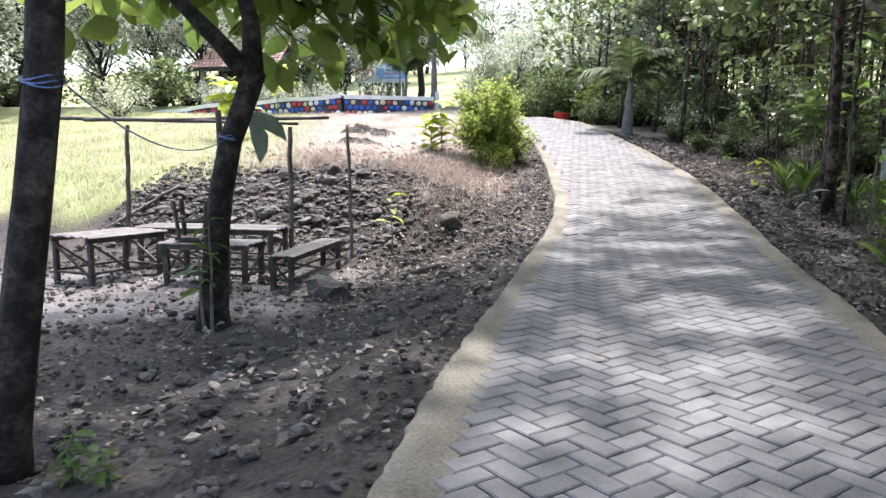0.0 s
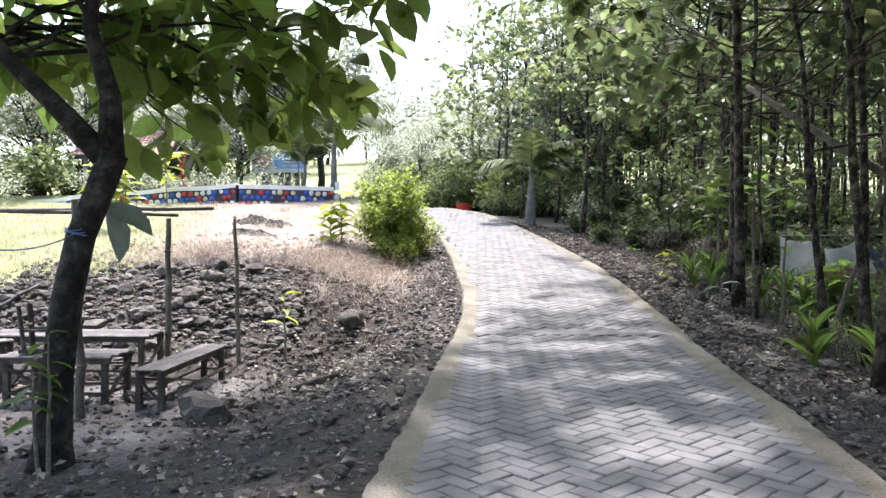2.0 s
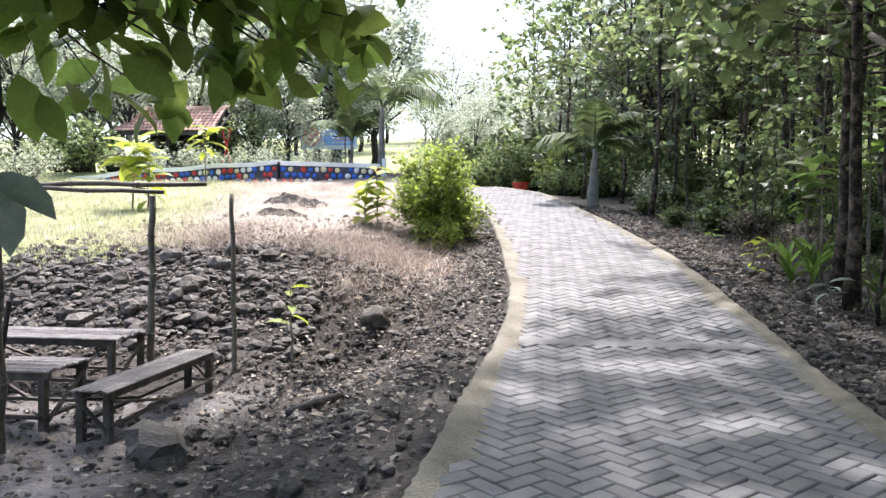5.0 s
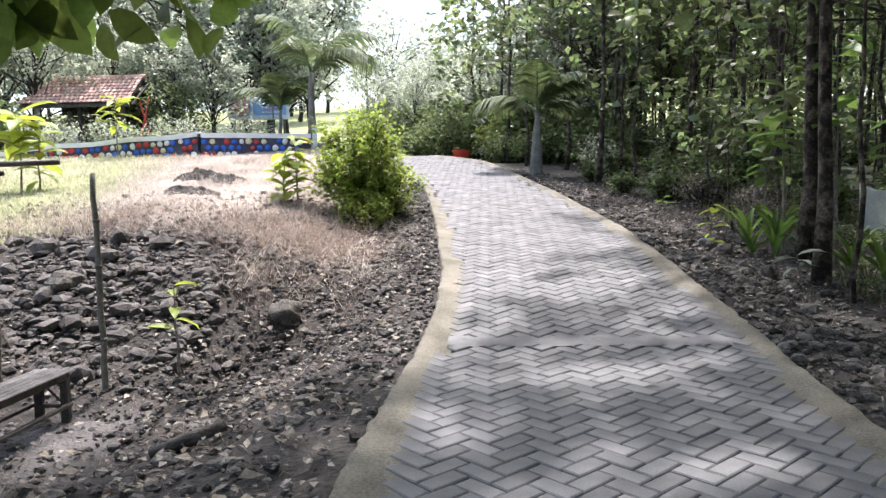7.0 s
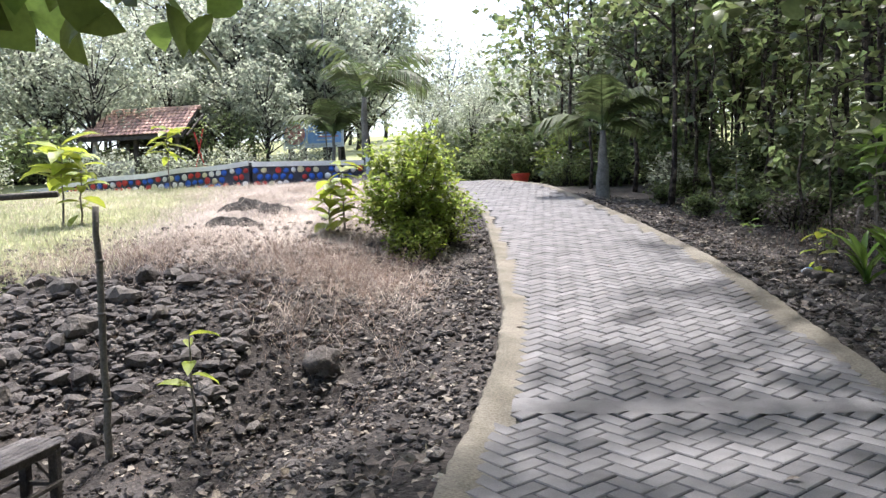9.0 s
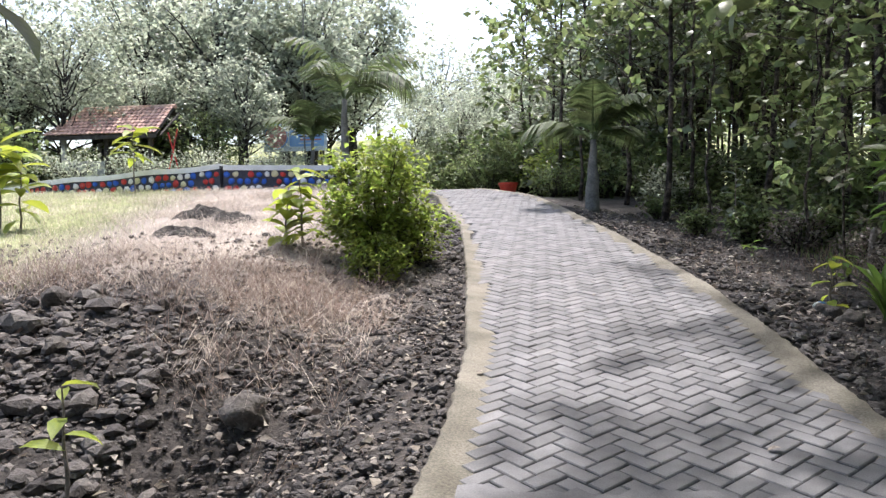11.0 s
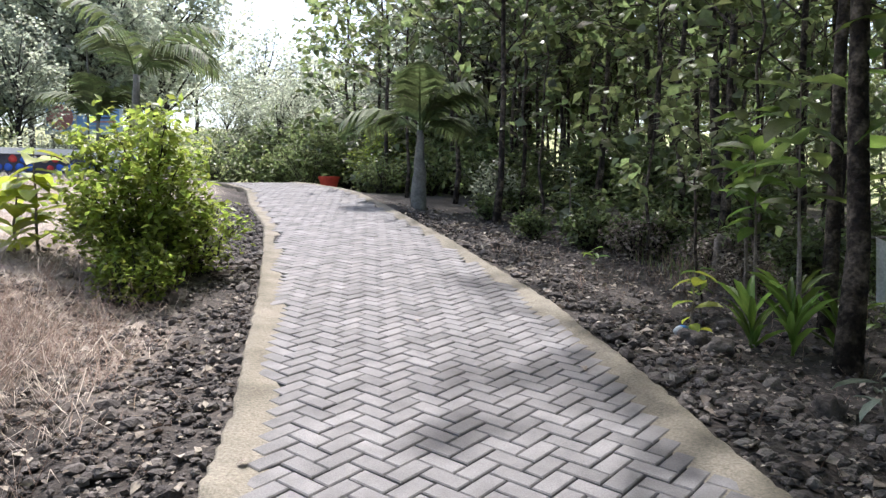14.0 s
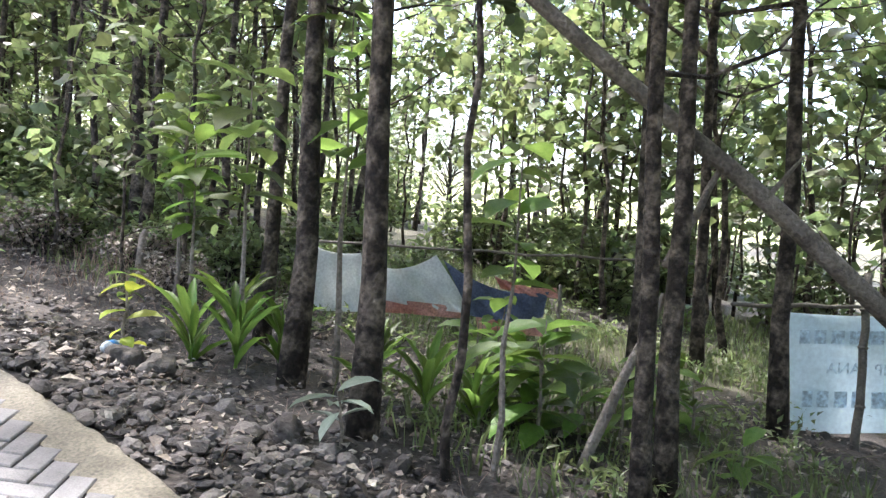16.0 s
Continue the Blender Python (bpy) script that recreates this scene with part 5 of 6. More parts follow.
def blades(spots, height, width, bendy, name, material, label):
    """Curved blades of three triangles each."""
    n = len(spots)
    z = land(spots[:, 0], spots[:, 1]) - 0.02
    a = rng.uniform(0, 6.283, n)
    d = np.stack([np.cos(a), np.sin(a), np.zeros(n)], -1)
    b = rng.uniform(0, 6.283, n)
    w = np.stack([np.cos(b), np.sin(b), np.zeros(n)], -1) * (width / 2)[:, None]
    o = np.column_stack([spots, z])
    up = np.array([0, 0, 1.0])
    mid = o + up * (height * 0.6)[:, None] + d * (height * bendy * 0.3)[:, None]
    tip = o + up * (height * (1 - 0.35 * bendy))[:, None] + d * (height * bendy)[:, None]
    v = np.stack([o - w, o + w, mid + w * 0.7, mid - w * 0.7, tip], 1).reshape(-1, 3)
    f = (np.array([(0, 1, 2), (0, 2, 3), (3, 2, 4)])[None] + (np.arange(n) * 5)[:, None, None]).reshape(-1, 3)
    return tagged(new(name, arrays_mesh(name, v, f, material)), label, "grass", kind="stuff")


def clumped(p):
    """Draws scattered points together into tufts."""
    heart = p[rng.integers(0, len(p), len(p) // 16)]
    own = heart[rng.integers(0, len(heart), len(p))] + rng.standard_normal((len(p), 2)) * 0.055
    return np.where((rng.random(len(p)) < 0.72)[:, None], own, p)


def lawn_edge(x):
    return 7.9 + 0.35 * np.sin(1.3 * x) + 0.2 * np.sin(3.7 * x + 1) - 1.7 * smooth(-5.6, -8.0, x)


def turf_keep(x, y):
    return smooth(-0.2, 0.5, y - lawn_edge(x)) * smooth(-0.8, 1.4, -5.0 - x - 0.27 * (y - 8.6)) * (0.45 + 0.55 * smooth(16, 9, y))


def straw_keep(x, y):
    l = along(ROAD_L, y)
    g = turf_keep(x, y)
    patch = 0.35 + 0.65 * smooth(-0.4, 0.5, np.sin(2.1 * x + 1.1 * y) * np.sin(1.7 * y - 0.6 * x))
    return np.where(x < l - 0.35, smooth(-0.9, 0.5, y - lawn_edge(x) + 0.25 * (x + 3)) * (1 - 0.75 * g) * patch * smooth(19.3, 18.3, y) * smooth(0.35, 1.1, l - x), 0)


p = scatter(90000, (-17, -4, 5.8, 19.2), turf_keep)
n = len(p)
blades(p, rng.uniform(0.05, 0.14, n), rng.uniform(0.006, 0.013, n), rng.uniform(0.2, 0.9, n), "lawn", GRASS, "short sunlit green lawn grass")
p = clumped(scatter(125000, (-12, -1.2, 5.8, 19.2), straw_keep))
n = len(p)
blades(p, rng.gamma(4, 0.045, n) * np.where(p[:, 1] < 11, 0.9, 0.6), rng.uniform(0.0022, 0.0048, n), rng.uniform(0.7, 2.8, n), "dry_grass", STRAW, "tall dry pinkish-brown grass stalks")
p = scatter(26000, (3.4, 13, 3, 15), lambda x, y: 0.7 * smooth(-0.2, 0.7, np.sin(1.1 * x + 0.4) * np.sin(0.8 * y) + 0.5))
n = len(p)
blades(p, rng.uniform(0.08, 0.3, n), rng.uniform(0.008, 0.02, n), rng.uniform(0.3, 1.0, n), "undergrowth", LEAF_WOOD, "thin green undergrowth on the forest floor")
p = scatter(2600, (2.6, 5.5, 9.8, 13.5), lambda x, y: np.exp(-((x - 3.9) / 0.7) ** 2 - ((y - 11.4) / 1.1) ** 2))
n = len(p)
blades(p, rng.uniform(0.1, 0.4, n), rng.uniform(0.003, 0.007, n), rng.uniform(0.3, 1.2, n), "dry_grass", WEED, "brown dry brush beside the wood")

p = clumped(scatter(34000, (-6.5, -1.3, 6.6, 12.5), lambda x, y: straw_keep(x, y) * np.exp(-((y - 8.2 - 0.25 * (x + 3)) / 1.4) ** 2)))
n = len(p)
blades(p, rng.gamma(5, 0.05, n) + 0.05, rng.uniform(0.002, 0.004, n), rng.uniform(0.6, 2.6, n), "dry_weeds", WEED, "tangled brown weed stalks along the bank's edge")
p = scatter(9000, (-7, -0.8, 0.5, 10.5), lambda x, y: np.where(x < along(ROAD_L, y) - 0.15, 0.25 + 0.5 * smooth(3.5, 6.5, y), 0))
n = len(p)
blades(p, rng.gamma(3, 0.025, n), rng.uniform(0.002, 0.005, n), rng.uniform(0.6, 2.2, n), "dry_twigs", WEED, "short dry twigs and stalks on stony soil")
p = scatter(9000, (1.6, 6, 0.5, 15), lambda x, y: np.where(x > along(ROAD_R, y) + 0.15, 0.5, 0))
n = len(p)
blades(p, rng.gamma(3, 0.03, n), rng.uniform(0.002, 0.005, n), rng.uniform(0.6, 2.2, n), "dry_twigs", WEED, "short dry twigs and stalks on the verge")


def build_mound(x, y, w, h, seed):
    """A heap of dark earth on the lawn."""
    b, n = Buf(), 22
    b.v.append((x, y, on(x, y) + h))
    for i in range(1, 7):
        for k in range(n):
            a = 2 * math.pi * k / n
            q = w * i / 6 * (1 + 0.25 * noise.noise(Vector((math.cos(a) * 1.5, math.sin(a) * 1.5, seed))))
            px, py = x + q * 1.3 * math.cos(a), y + q * math.sin(a)
            b.v.append((px, py, on(px, py) + h * math.cos(math.pi / 2 * i / 6) * (1 + 1.1 * noise.noise(Vector((px * 9, py * 9, seed)))) - 0.03 * (i == 6)))
    b.f = [(0, 1 + k, 1 + (k + 1) % n) for k in range(n)] + [(1 + (i - 1) * n + k, 1 + i * n + k, 1 + i * n + (k + 1) % n, 1 + (i - 1) * n + (k + 1) % n) for i in range(1, 6) for k in range(n)]
    tagged(part("earth_mound", b, MOUND), "low heap of dark earth on the dry lawn", "earth mound")


build_mound(-5.1, 13.1, 0.36, 0.1, 1)
build_mound(-4.55, 12.95, 0.27, 0.08, 2)
build_mound(-4.95, 11.9, 0.26, 0.08, 3)
build_mound(-4.6, 11.75, 0.22, 0.06, 4)

# ---- stump, log, branches, litter by the verge ----


def limb_thing(name, line, radii, material, label, category, n=9, wob=0.08, seed=0):
    ob = part(name, Buf().tube(line, radii, n, wob, seed), material, smooth=True)
    return tagged(ob, label, category)


limb_thing("sapling_stem", bend((3.28, 7.14, on(3.28, 7.14) - 0.1), (3.33, 7.1, 3.4), 9, 0, 0.03, 8), [0.03, 0.026, 0.024, 0.023, 0.022, 0.02, 0.018, 0.016, 0.014, 0.012], BARK_WOOD, "thin bare sapling stem at the wood's edge", "sapling", seed=9)
limb_thing("stump", [(3.93, 11.7, on(3.93, 11.7) - 0.1), (3.95, 11.7, 0.95), (3.98, 11.7, 1.28), (4.0, 11.7, 1.33)], [0.055, 0.045, 0.04, 0.02], BARK_PALE, "pale broken sapling stump on the verge", "stump", seed=3)
limb_thing("log", [(-2.05, 4.28, on(-2.05, 4.28) + 0.03), (-1.85, 4.36, on(-1.85, 4.36) + 0.045), (-1.66, 4.47, on(-1.66, 4.47) + 0.04)], [0.03, 0.045, 0.03], WOOD, "short rotten log lying on the slope", "log", seed=4)

# ---- painted wall ----


def build_wall():
    wall = tagged(new("garden_wall"), "low navy retaining wall with painted stones and white coping", "wall")
    runs = (((-7.38, 19.12), (-4.72, 19.95), 0.52, 0.52), ((-11.9, 19.3), (-7.46, 19.10), 0.30, 0.50), ((-14.6, 19.9), (-11.94, 19.3), 0.22, 0.28))
    r = random.Random(91)
    blob = []
    for material, key in ((DOT_RED, "red"), (DOT_BLUE, "blue"), (DOT_CREAM, "cream"), (WHITE, "white")):
        vs = [(0, -0.035, 0)] + [(math.cos(a) * q * (1 + 0.12 * math.sin(3 * a)), d, math.sin(a) * q) for q, d in ((0.065, -0.03), (0.10, -0.014), (0.11, 0.02)) for a in [2 * math.pi * k / 10 for k in range(10)]]
        fs = [(0, 1 + k, 1 + (k + 1) % 10) for k in range(10)] + [(1 + i * 10 + k, 11 + i * 10 + k, 11 + i * 10 + (k + 1) % 10, 1 + i * 10 + (k + 1) % 10) for i in range(2) for k in range(10)]
        blob.append(Buf().add(vs, fs).mesh("painted_stone", material, True))
    for i, (a, b, h0, h1) in enumerate(runs):
        a, b = Vector((*a, 0)), Vector((*b, 0))
        d = b - a
        ln, ang = d.length, math.atan2(d.y, d.x)
        tops = ((2.98, 2.97), (2.74, 3.0), (2.5, 2.73))[i]
        n = 14
        body, cap = Buf(), Buf()
        for k in range(n + 1):
            s = k / n
            p = a.lerp(b, s)
            q = Vector((-math.sin(ang), math.cos(ang), 0))
            t = tops[0] + (tops[1] - tops[0]) * s + (0.02 * math.sin(3 * s * ln) if i else 0)
            g = min(float(land(p.x, p.y - 0.2)), t - 0.15) - 0.1
            for off, z in ((0, g), (0, t - 0.05), (0.28, t - 0.05), (0.28, g)):
                body.v.append(tuple(p + q * off + Vector((0, 0, z))))
            for off, z in ((-0.04, t - 0.12), (-0.035, t), (0.31, t + 0.004), (0.315, t - 0.12)):
                cap.v.append(tuple(p + q * off + Vector((0, 0, z))))
        for buf in (body, cap):
            for k in range(n):
                for j in range(4):
                    buf.f.append((k * 4 + j, (k + 1) * 4 + j, (k + 1) * 4 + (j + 1) % 4, k * 4 + (j + 1) % 4))
            buf.f += [(0, 1, 2, 3), (n * 4 + 3, n * 4 + 2, n * 4 + 1, n * 4)]
        part("wall_face", body, NAVY, wall, "dark navy painted masonry face")
        part("coping", cap, WHITE, wall, "white painted coping")
        step = 0.185
        for c in range(int(ln / step)):
            for row in range(3):
                s = ((c + 0.5 + 0.5 * (row % 2)) * step + r.uniform(-0.02, 0.02)) / ln
                if s > 0.985:
                    continue
                p = a.lerp(b, s)
                z = tops[0] + (tops[1] - tops[0]) * s - 0.21 - 0.17 * row + r.uniform(-0.015, 0.015)
                if z < float(land(p.x, p.y - 0.2)) - 0.02 or r.random() < 0.08:
                    continue
                st = part("painted_stone", blob[r.choice((0, 0, 1, 1, 1, 2, 3, 3)) if i == 0 else r.choice((0, 0, 1, 2, 3))], NAVY, wall)
                k = r.uniform(0.62, 0.88)
                st.matrix_basis = Matrix.Translation((p.x, p.y, z)) @ Matrix.Rotation(ang, 4, "Z") @ Matrix.Rotation(r.uniform(0, 6), 4, "Y") @ Matrix.Diagonal((k, 1, k * r.uniform(0.8, 1), 1))
    post = part("end_post", Buf().box((-4.62, 20.0, 2.75), (0.11, 0.11, 0.75)), MURAL_PALE, wall, "pale blue painted end post")
    return wall


build_wall()

# ---- pavilion ----


def build_pavilion():
    h = tagged(new("pavilion"), "open wooden pavilion with a red clay tile roof", "pavilion")
    x0, x1, yf, yr, yb, ze, zr = -14.75, -11.15, 23.1, 24.35, 25.6, 4.34, 5.3
    roof = Buf()
    for sgn, y in ((1, yf), (-1, yb)):
        roof.add([(x0, y, ze - 0.05), (x1, y, ze - 0.05), (x1 - 0.05, yr, zr - 0.05), (x0 + 0.6, yr, zr - 0.05), (x0, y, ze - 0.0), (x1, y, ze), (x1 - 0.05, yr, zr), (x0 + 0.6, yr, zr)],
                 [(0, 1, 2, 3), (7, 6, 5, 4), (0, 4, 5, 1), (1, 5, 6, 2), (2, 6, 7, 3), (3, 7, 4, 0)])
    roof = part("roof", roof, WOOD, h)
    prof = [(-0.075, 0.0), (-0.05, 0.025), (-0.02, 0.03), (0.01, 0.012), (0.045, 0.008), (0.08, 0.02)]
    tile = Buf()
    for y, lift in ((0, 0.03), (0.23, 0.0)):
        for x, z in prof:
            tile.v.append((x, y, z + lift))
    tile.f = [(i, i + 1, 7 + i, 6 + i) for i in range(5)]
    for x, z in prof:
        tile.v.append((x, 0, z + 0.008))
    tile.f += [(12 + i, 13 + i, i + 1, i) for i in range(5)]
    tile = tile.mesh("roof_tile", TILE)
    slope = math.atan2(zr - ze, yr - yf)
    run = math.hypot(zr - ze, yr - yf)
    rows = 8
    for k in range(rows):
        s = k / rows
        xa, xb = x0 + 0.6 * s, x1 - 0.05 * s
        n = int((xb - xa) / 0.15)
        for i in range(n):
            t = part("roof_tile", tile, TILE, roof)
            t.matrix_basis = Matrix.Translation((xa + (i + 0.5) * (xb - xa) / n, yf + (yr - yf) * s - 0.04, ze + (zr - ze) * s + 0.012)) @ Matrix.Rotation(slope, 4, "X")
    part("ridge_cap", Buf().tube([(x0 + 0.55, yr, zr + 0.03), (x1, yr, zr + 0.03)], [0.07, 0.07], 8), TILE, h, "rounded clay ridge cap")
    part("fascia", Buf().box(((x0 + x1) / 2, yf, ze - 0.07), (x1 - x0, 0.03, 0.1)), WOOD, h)
    for x in (-14.3, -12.9, -11.5):
        for y in (23.4, 25.3):
            g = on(x, y)
            part("column", Buf().box((x, y, (g + ze) / 2 - 0.02), (0.13, 0.13, ze - g + 0.1)), PLASTER if x < -14 else WOOD, h)
    part("back_wall", Buf().box((-12.9, 25.35, 3.55), (2.9, 0.1, 1.3)), WOOD, h, "dark timber back wall")
    part("parapet", Buf().box((-13.6, 23.42, 3.25), (1.3, 0.1, 0.7)), PLASTER, h, "grey plaster parapet")
    for a, b in (((-11.15, 23.3, 4.3), (-11.05, 24.35, 5.1)), ((-11.15, 25.4, 4.3), (-11.05, 24.35, 5.1)), ((-11.1, 23.5, 4.2), (-11.1, 25.2, 4.2))):
        bar(h, a, b, 0.07, "gable_beam", WOOD)
    bar(h, (-11.0, 23.3, 2.8), (-10.7, 23.5, 4.5), 0.06, "strut", DOT_RED)
    bar(h, (-10.6, 23.6, 2.8), (-10.95, 23.4, 4.4), 0.06, "strut", DOT_RED)


build_pavilion()


def build_mural():
    b = tagged(new("painted_board"), "weathered board painted blue with a red disc", "sign")
    part("board", Buf().box((-7.15, 26.0, 4.42), (2.3, 0.05, 0.98)), MURAL_PALE, b)
    part("blue_field", Buf().box((-6.72, 25.97, 4.45), (1.25, 0.012, 0.72)), SKYBLUE, b, "bright blue painted field")
    disc = Buf()
    for q, y in ((0.40, 25.966), (0.36, 25.958)):
        disc.v += [(-7.85 + q * math.cos(2 * math.pi * k / 28), y, 4.45 + q * math.sin(2 * math.pi * k / 28)) for k in range(28)]
    disc.f = [(k, (k + 1) % 28, 28 + (k + 1) % 28, 28 + k) for k in range(28)] + [tuple(range(28, 56))]
    part("red_disc", disc, CLAY_PINK, b, "dull red painted disc")
    ring = [(-7.85 + 0.43 * math.cos(2 * math.pi * k / 32), 25.96, 4.45 + 0.43 * math.sin(2 * math.pi * k / 32)) for k in range(33)]
    part("blue_ring", Buf().tube(ring, [0.025] * 33, 6), SKYBLUE, b, "blue painted ring")
    r = random.Random(5)
    for k in range(5):
        part("stroke", Buf().box((-6.75 + r.uniform(-0.3, 0.3), 25.96, 4.2 + 0.12 * k), (r.uniform(0.3, 0.8), 0.01, 0.045)), (MURAL_PALE, CLAY_PINK, NAVY)[k % 3], b)
    for x in (-8.1, -6.2):
        g = on(x, 26.0) - 0.4
        part("post", Buf().box((x, 26.06, (g + 4.9) / 2 - 0.05), (0.08, 0.06, 4.9 - g + 0.1)), WOOD, b)
    return b


build_mural().matrix_basis = pose(-1.4, 2.0, 0.3)
build_pole((-6.28, 22.0, on(-6.28, 22.0) - 0.1), (-6.27, 22.0, 8.2), 0.022, "tall thin pale pole behind the wall", material=PALM_BARK, seed=12, wob=0.02)


def build_planter():
    p = tagged(new("planter"), "low red planter at the bend of the lane", "planter")
    z = on(-0.82, 22.7)
    b = Buf()
    for k, (q, h) in enumerate(((0.19, -0.02), (0.25, 0.2), (0.27, 0.2), (0.27, 0.25), (0.235, 0.25), (0.22, 0.12))):
        b.v += [(-0.82 + q * 1.0 * math.cos(2 * math.pi * j / 20), 22.7 + q * math.sin(2 * math.pi * j / 20), z + h) for j in range(20)]
    b.f = [(i * 20 + j, i * 20 + (j + 1) % 20, (i + 1) * 20 + (j + 1) % 20, (i + 1) * 20 + j) for i in range(5) for j in range(20)] + [tuple(range(100, 120))]
    part("pot", b, RED_POT, p)
    part("soil", Buf().tube([(-0.82, 22.7, z + 0.1), (-0.82, 22.7, z + 0.19)], [0.2, 0.22], 16), MORTAR, p)


build_planter()

# ---- under the trees: cloths, banner, branches ----


def sheet(name, corners, material, parent, nu=26, nv=14, wave=0.05, sag=0.1, seed=0, label=""):
    """A hanging cloth between four corners (top left, top right, bottom right, bottom left) with folds and two faces of thickness."""
    tl, tr, br, bl = [Vector(c) for c in corners]
    nrm = (tr - tl).cross(bl - tl).normalized()
    b = Buf()
    for side in (0, 1):
        for j in range(nv + 1):
            for i in range(nu + 1):
                u, v = i / nu, j / nv
                p = tl.lerp(tr, u).lerp(bl.lerp(br, u), v)
                p.z -= sag * 4 * u * (1 - u) * (1 - 0.6 * v)
                w = wave * (math.sin(9 * u + 2 * v + seed) + 0.6 * math.sin(21 * u - 5 * v + 2 * seed)) * (0.3 + 0.7 * v)
                b.v.append(tuple(p + nrm * (w + 0.004 * side)))
    m = (nu + 1) * (nv + 1)
    for j in range(nv):
        for i in range(nu):
            q = (j * (nu + 1) + i, j * (nu + 1) + i + 1, (j + 1) * (nu + 1) + i + 1, (j + 1) * (nu + 1) + i)
            b.f += [q, tuple(m + k for k in q[::-1])]
    return part(name, b, material, parent, label, smooth=True)


def build_cloths():
    c = tagged(new("tarpaulin"), "old grey and red tarpaulin hung between trunks", "tarpaulin")
    sheet("grey_sheet", ((4.78, 10.25, 1.33), (5.15, 9.86, 1.24), (5.22, 9.80, 0.70), (4.80, 10.25, 0.70)), CLOTH, c, wave=0.03, sag=0.05, seed=1, label="grey tarpaulin sheet")
    sheet("pale_sheet", ((5.28, 9.72, 1.12), (5.62, 9.34, 1.26), (5.86, 9.05, 0.74), (5.3, 9.70, 0.82)), CLOTH, c, wave=0.03, sag=0.06, seed=2, label="pale grey tarpaulin sheet")
    sheet("red_hem", ((5.3, 9.69, 0.83), (5.78, 9.14, 0.79), (5.82, 9.1, 0.68), (5.31, 9.68, 0.70)), CLOTH_RED, c, wave=0.02, sag=0.0, seed=3, label="faded red hem")
    sheet("slate_fold", ((5.66, 9.28, 1.22), (6.28, 8.5, 0.98), (6.25, 8.53, 0.74), (5.82, 9.05, 0.72)), CLOTH_NAVY, c, wave=0.05, sag=0.12, seed=4, label="dark slate cloth fold")
    sheet("red_fold", ((5.95, 8.9, 1.10), (6.32, 8.45, 1.02), (6.34, 8.43, 0.92), (6.0, 8.85, 0.98)), CLOTH_RED, c, wave=0.03, sag=0.04, seed=5, label="faded red cloth fold")
    sheet("red_hem", ((5.84, 9.0, 0.71), (6.3, 8.5, 0.70), (6.28, 8.52, 0.56), (5.86, 8.98, 0.58)), CLOTH_RED, c, wave=0.03, sag=0.02, seed=6, label="faded red hem")
    build_pole((4.9, 10.5, 1.32), (6.9, 7.4, 1.32), 0.014, "thin bamboo line pole between trunks", "rail", seed=21)
    for x, y, z in ((5.2, 9.86, 1.33), (6.34, 8.42, 1.05)):
        build_pole((x, y, on(x, y) - 0.1), (x, y, z), 0.02, "thin dark stake holding a tarpaulin", seed=int(x * 10))


build_cloths()


def build_banner():
    b = tagged(new("banner"), "pale blue cloth banner seen from behind, tied to stakes", "banner")
    tl, tr, br, bl = (6.75, 6.52, 0.99), (7.45, 5.62, 1.04), (7.46, 5.60, 0.10), (6.78, 6.46, 0.02)
    sheet("cloth", (tl, tr, br, bl), BANNER, b, wave=0.012, sag=0.02, seed=7)
    u = (Vector(tr) - Vector(tl)).normalized()
    n = Vector((-u.y, u.x, 0))
    n = n if n.dot(Vector((-1, -0.3, 0))) > 0 else -n
    up = Vector((0, 0, 1))

    def stroke(s, z, w, h):
        c = Vector(tl) + u * s + up * (z - 0.99) + n * 0.028
        q = [c + u * (a * w / 2) + up * (d * h / 2) + n * e for e in (0, 0.004) for a, d in ((-1, -1), (1, -1), (1, 1), (-1, 1))]
        part("print", Buf().add(q, [(3, 2, 1, 0), (4, 5, 6, 7), (0, 1, 5, 4), (1, 2, 6, 5), (2, 3, 7, 6), (3, 0, 4, 7)]), BANNER_INK, b)

    for s, w in ((0.12, 0.08), (0.24, 0.09), (0.38, 0.1), (0.52, 0.1), (0.68, 0.12), (0.84, 0.1)):
        stroke(s, 0.80, w, 0.11)
        stroke(s + 0.05, 0.30, w, 0.13)
    curve = bpy.data.curves.new("lettering", "FONT")
    curve.body, curve.size, curve.extrude = "IP   ANA", 0.13, 0.002
    tmp = new("lettering", curve)
    me = bpy.data.meshes.new_from_object(tmp)
    bpy.data.objects.remove(tmp)
    me.materials.clear()
    me.materials.append(BANNER_INK)
    t = part("lettering", me, BANNER_INK, b)
    start = Vector(tl) + u * 0.78 + up * (0.50 - 0.99) + n * 0.03
    x, z = -u, up
    t.matrix_basis = Matrix(((x.x, z.x, n.x, start.x), (x.y, z.y, n.y, start.y), (x.z, z.z, n.z, start.z), (0, 0, 0, 1)))
    build_pole((6.5, 6.9, 1.03), (7.75, 5.35, 1.09), 0.018, "thin bamboo rail above a banner", "rail", seed=22)
    build_pole((6.72, 5.98, on(6.7, 6.0) - 0.1), (6.86, 6.0, 1.35), 0.035, "dark stake in front of a banner", seed=23)


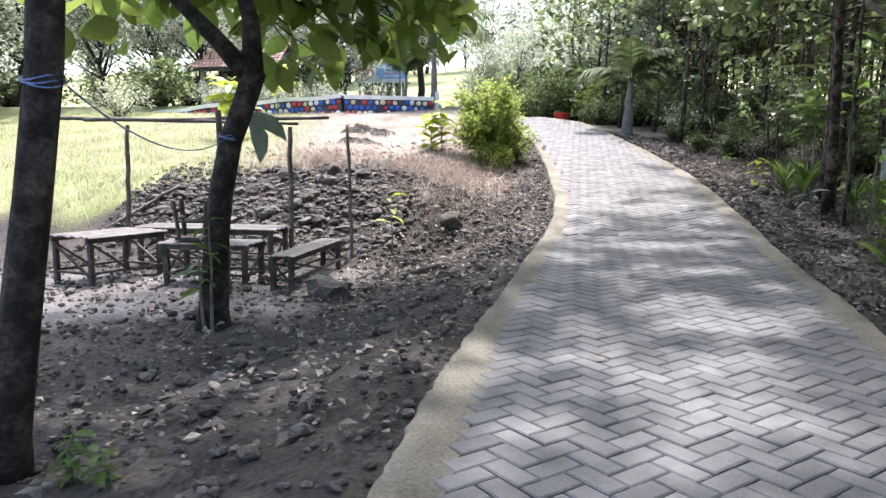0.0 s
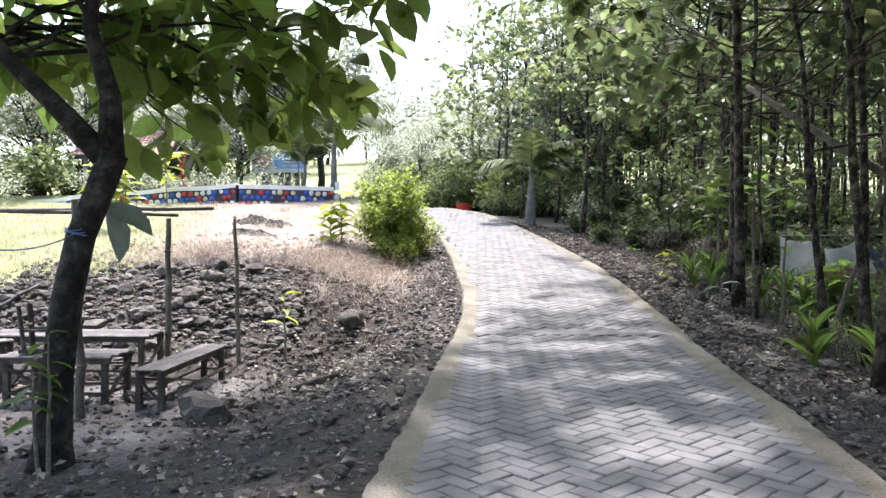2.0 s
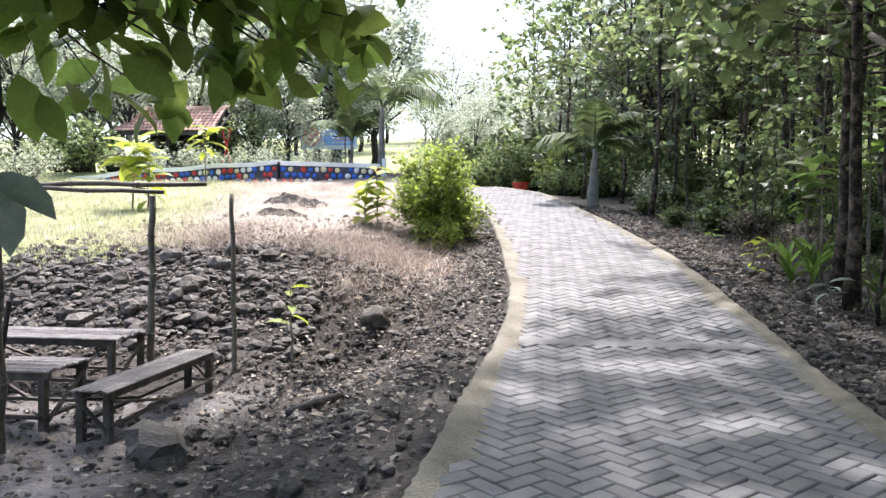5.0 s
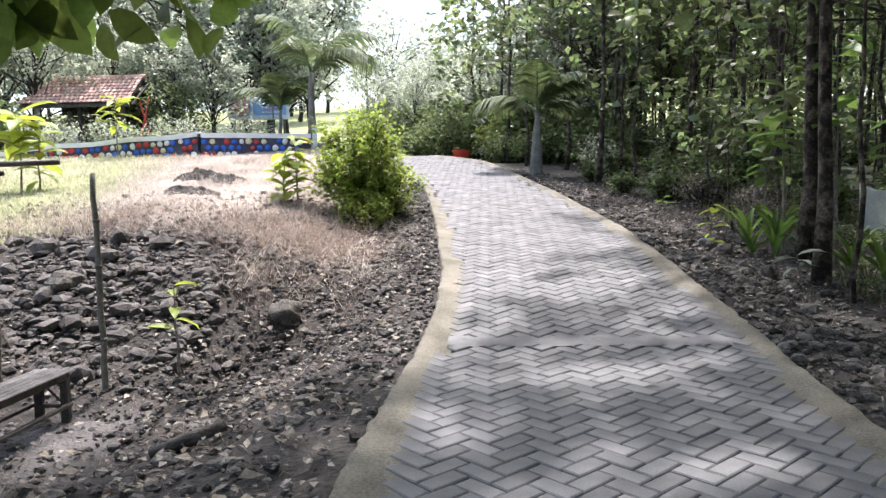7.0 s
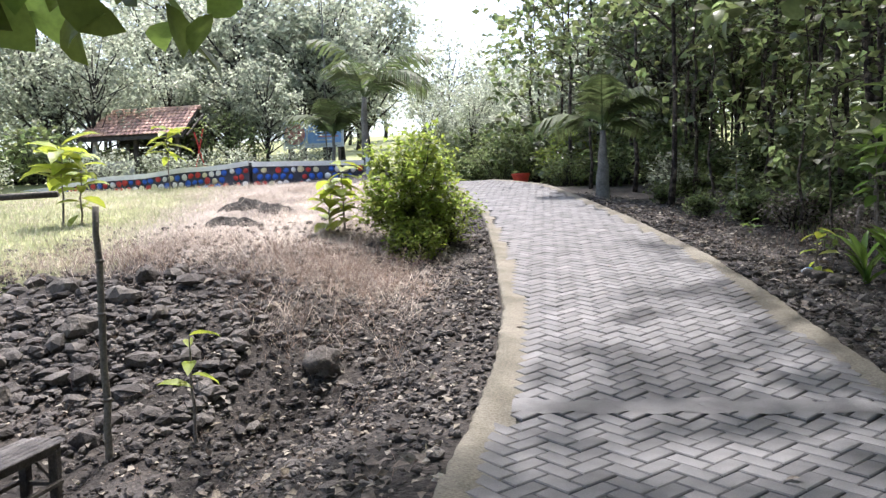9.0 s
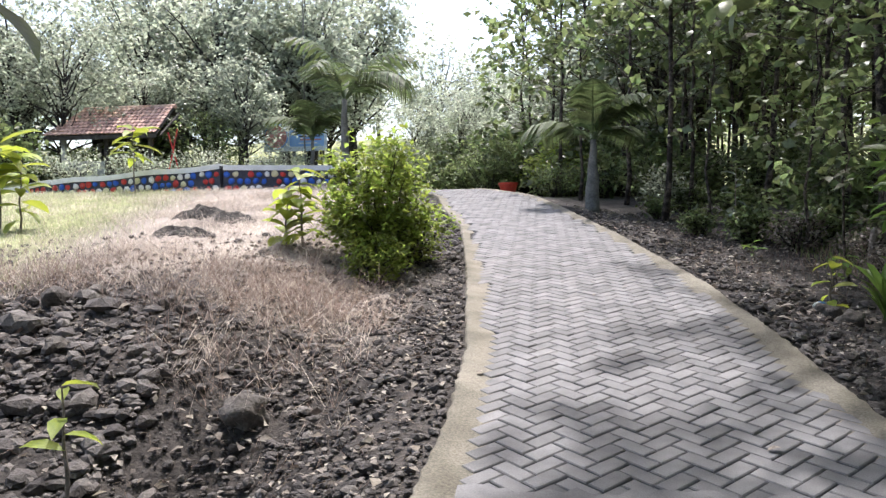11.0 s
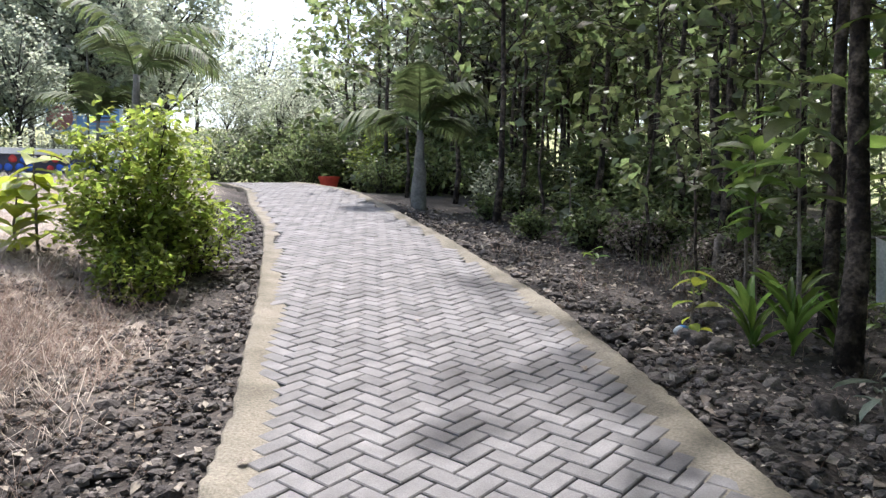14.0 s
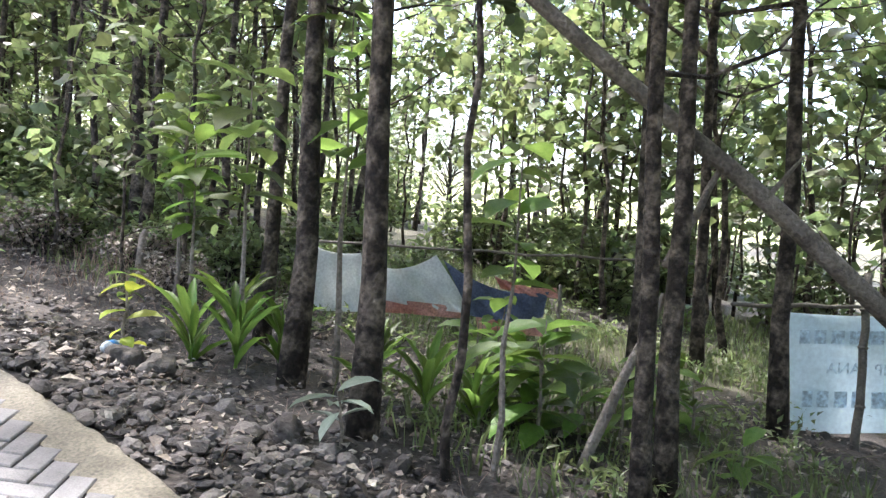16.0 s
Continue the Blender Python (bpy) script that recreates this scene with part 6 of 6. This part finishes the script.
build_banner()
dead_trunk = limb_thing("fallen_branch", bend((3.3, 7.6, 3.3), (5.3, 5.4, 0.98), 8, 0.03, 0.02, 3), [0.036, 0.04, 0.043, 0.046, 0.049, 0.052, 0.055, 0.058, 0.06], BARK_PALE, "pale leaning dead trunk caught in the trees", "branch", 10)
for k, (a, e, w) in enumerate((((3.75, 7.1, 2.78), (3.8, 7.12, 3.12), 0.022), ((4.66, 6.1, 1.72), (4.78, 5.95, 2.0), 0.018), ((4.95, 5.78, 1.38), (5.0, 5.9, 1.6), 0.016))):
    part("branch_stub", Buf().tube(bend(a, e, 4, 0.02, 0.012, 20 + k), [w, w * 0.9, w * 0.75, w * 0.6, w * 0.35], 7, 0.08, k), BARK_PALE, dead_trunk, smooth=True)
limb_thing("prop_stick", bend((4.1, 6.85, on(4.1, 6.85) - 0.05), (4.32, 6.5, 1.2), 6, 0, 0.015, 5), [0.034, 0.032, 0.03, 0.028, 0.025, 0.022, 0.018], BARK_PALE, "pale forked stick propped against a trunk", "stick", 8)
limb_thing("prop_stick", bend((4.3, 6.5, 1.35), (4.55, 6.3, 1.95), 4, 0, 0.015, 6), [0.026, 0.024, 0.022, 0.02, 0.015], BARK_PALE, "pale dead side branch of a trunk", "stick", 8)


def build_bottle():
    b = tagged(new("bottle"), "crushed cloudy plastic bottle with a blue band", "bottle")
    z = on(2.5, 9.2) + 0.05
    part("shell", Buf().tube([(2.44, 9.16, z), (2.47, 9.18, z + 0.01), (2.53, 9.21, z + 0.012), (2.57, 9.23, z + 0.01), (2.6, 9.245, z + 0.008)], [0.028, 0.032, 0.03, 0.022, 0.01], 12, 0.05), CLEAR_PLASTIC, b, smooth=True)
    part("band", Buf().tube([(2.48, 9.185, z + 0.011), (2.525, 9.208, z + 0.012)], [0.034, 0.033], 12), BLUE_PLASTIC, b, "blue label band", smooth=True)


build_bottle()

# ---- paving blocks, last ----


def build_blocks():
    W, G = 0.105, 0.0085
    k = W / math.sqrt(2)

    def block_mesh(along_up):
        d = Vector((1, 1, 0) if along_up else (-1, 1, 0)).normalized()
        s = Vector((-d.y, d.x, 0))
        b = Buf()
        L, B, e = W - G / 2, W / 2 - G / 2, 0.006
        for q, z in ((0.0, -0.05), (0.0, -0.006), (e, 0.0)):
            for a, c in ((-1, -1), (1, -1), (1, 1), (-1, 1)):
                b.v.append(tuple(d * a * (L - q) + s * c * (B - q) + Vector((0, 0, z))))
        b.f = [(i * 4 + j, i * 4 + (j + 1) % 4, i * 4 + 4 + (j + 1) % 4, i * 4 + 4 + j) for i in range(2) for j in range(4)] + [(8, 9, 10, 11)]
        return b

    protos = [block_mesh(True), block_mesh(False)]
    meshes = [q.mesh("paving_block", BRICK) for q in protos]
    rest, count = Buf(), 0
    r = random.Random(17)
    for j in range(-160, 250):
        for m in range(-110, 110):
            base = j + 4 * m
            for kind, (a, c) in enumerate(((base + 1.0, j + 0.5), (base + 2.5, j + 0.0))):
                x, y = (a - c) * k, (a + c) * k
                if not -6.5 < y < 24.6:
                    continue
                l, rr = float(along(ROAD_L, y)), float(along(ROAD_R, y))
                if not l + 0.165 < x < rr - 0.165:
                    continue
                y += 0.026 if a + c > 2 * 35.5 else 0.0
                z = float(road_z(y)) + r.uniform(-0.003, 0.003)
                tilt = math.atan2(float(road_z(y + 0.1)) - float(road_z(y - 0.1)), 0.2)
                mat4 = Matrix.Translation((x, y, z)) @ Euler((tilt + r.uniform(-0.012, 0.012), r.uniform(-0.012, 0.012), r.uniform(-0.012, 0.012))).to_matrix().to_4x4()
                if 3.0 < y < 6.3 and count < 300:
                    ob = part("paving_block", meshes[kind], BRICK, road)
                    ob.matrix_basis = mat4
                    count += 1
                else:
                    rest.add([mat4 @ Vector(v) for v in protos[kind].v], protos[kind].f)
    blocks = part("paving", rest, BRICK_FAR, road)
    blocks["kind"] = "stuff"


build_blocks()
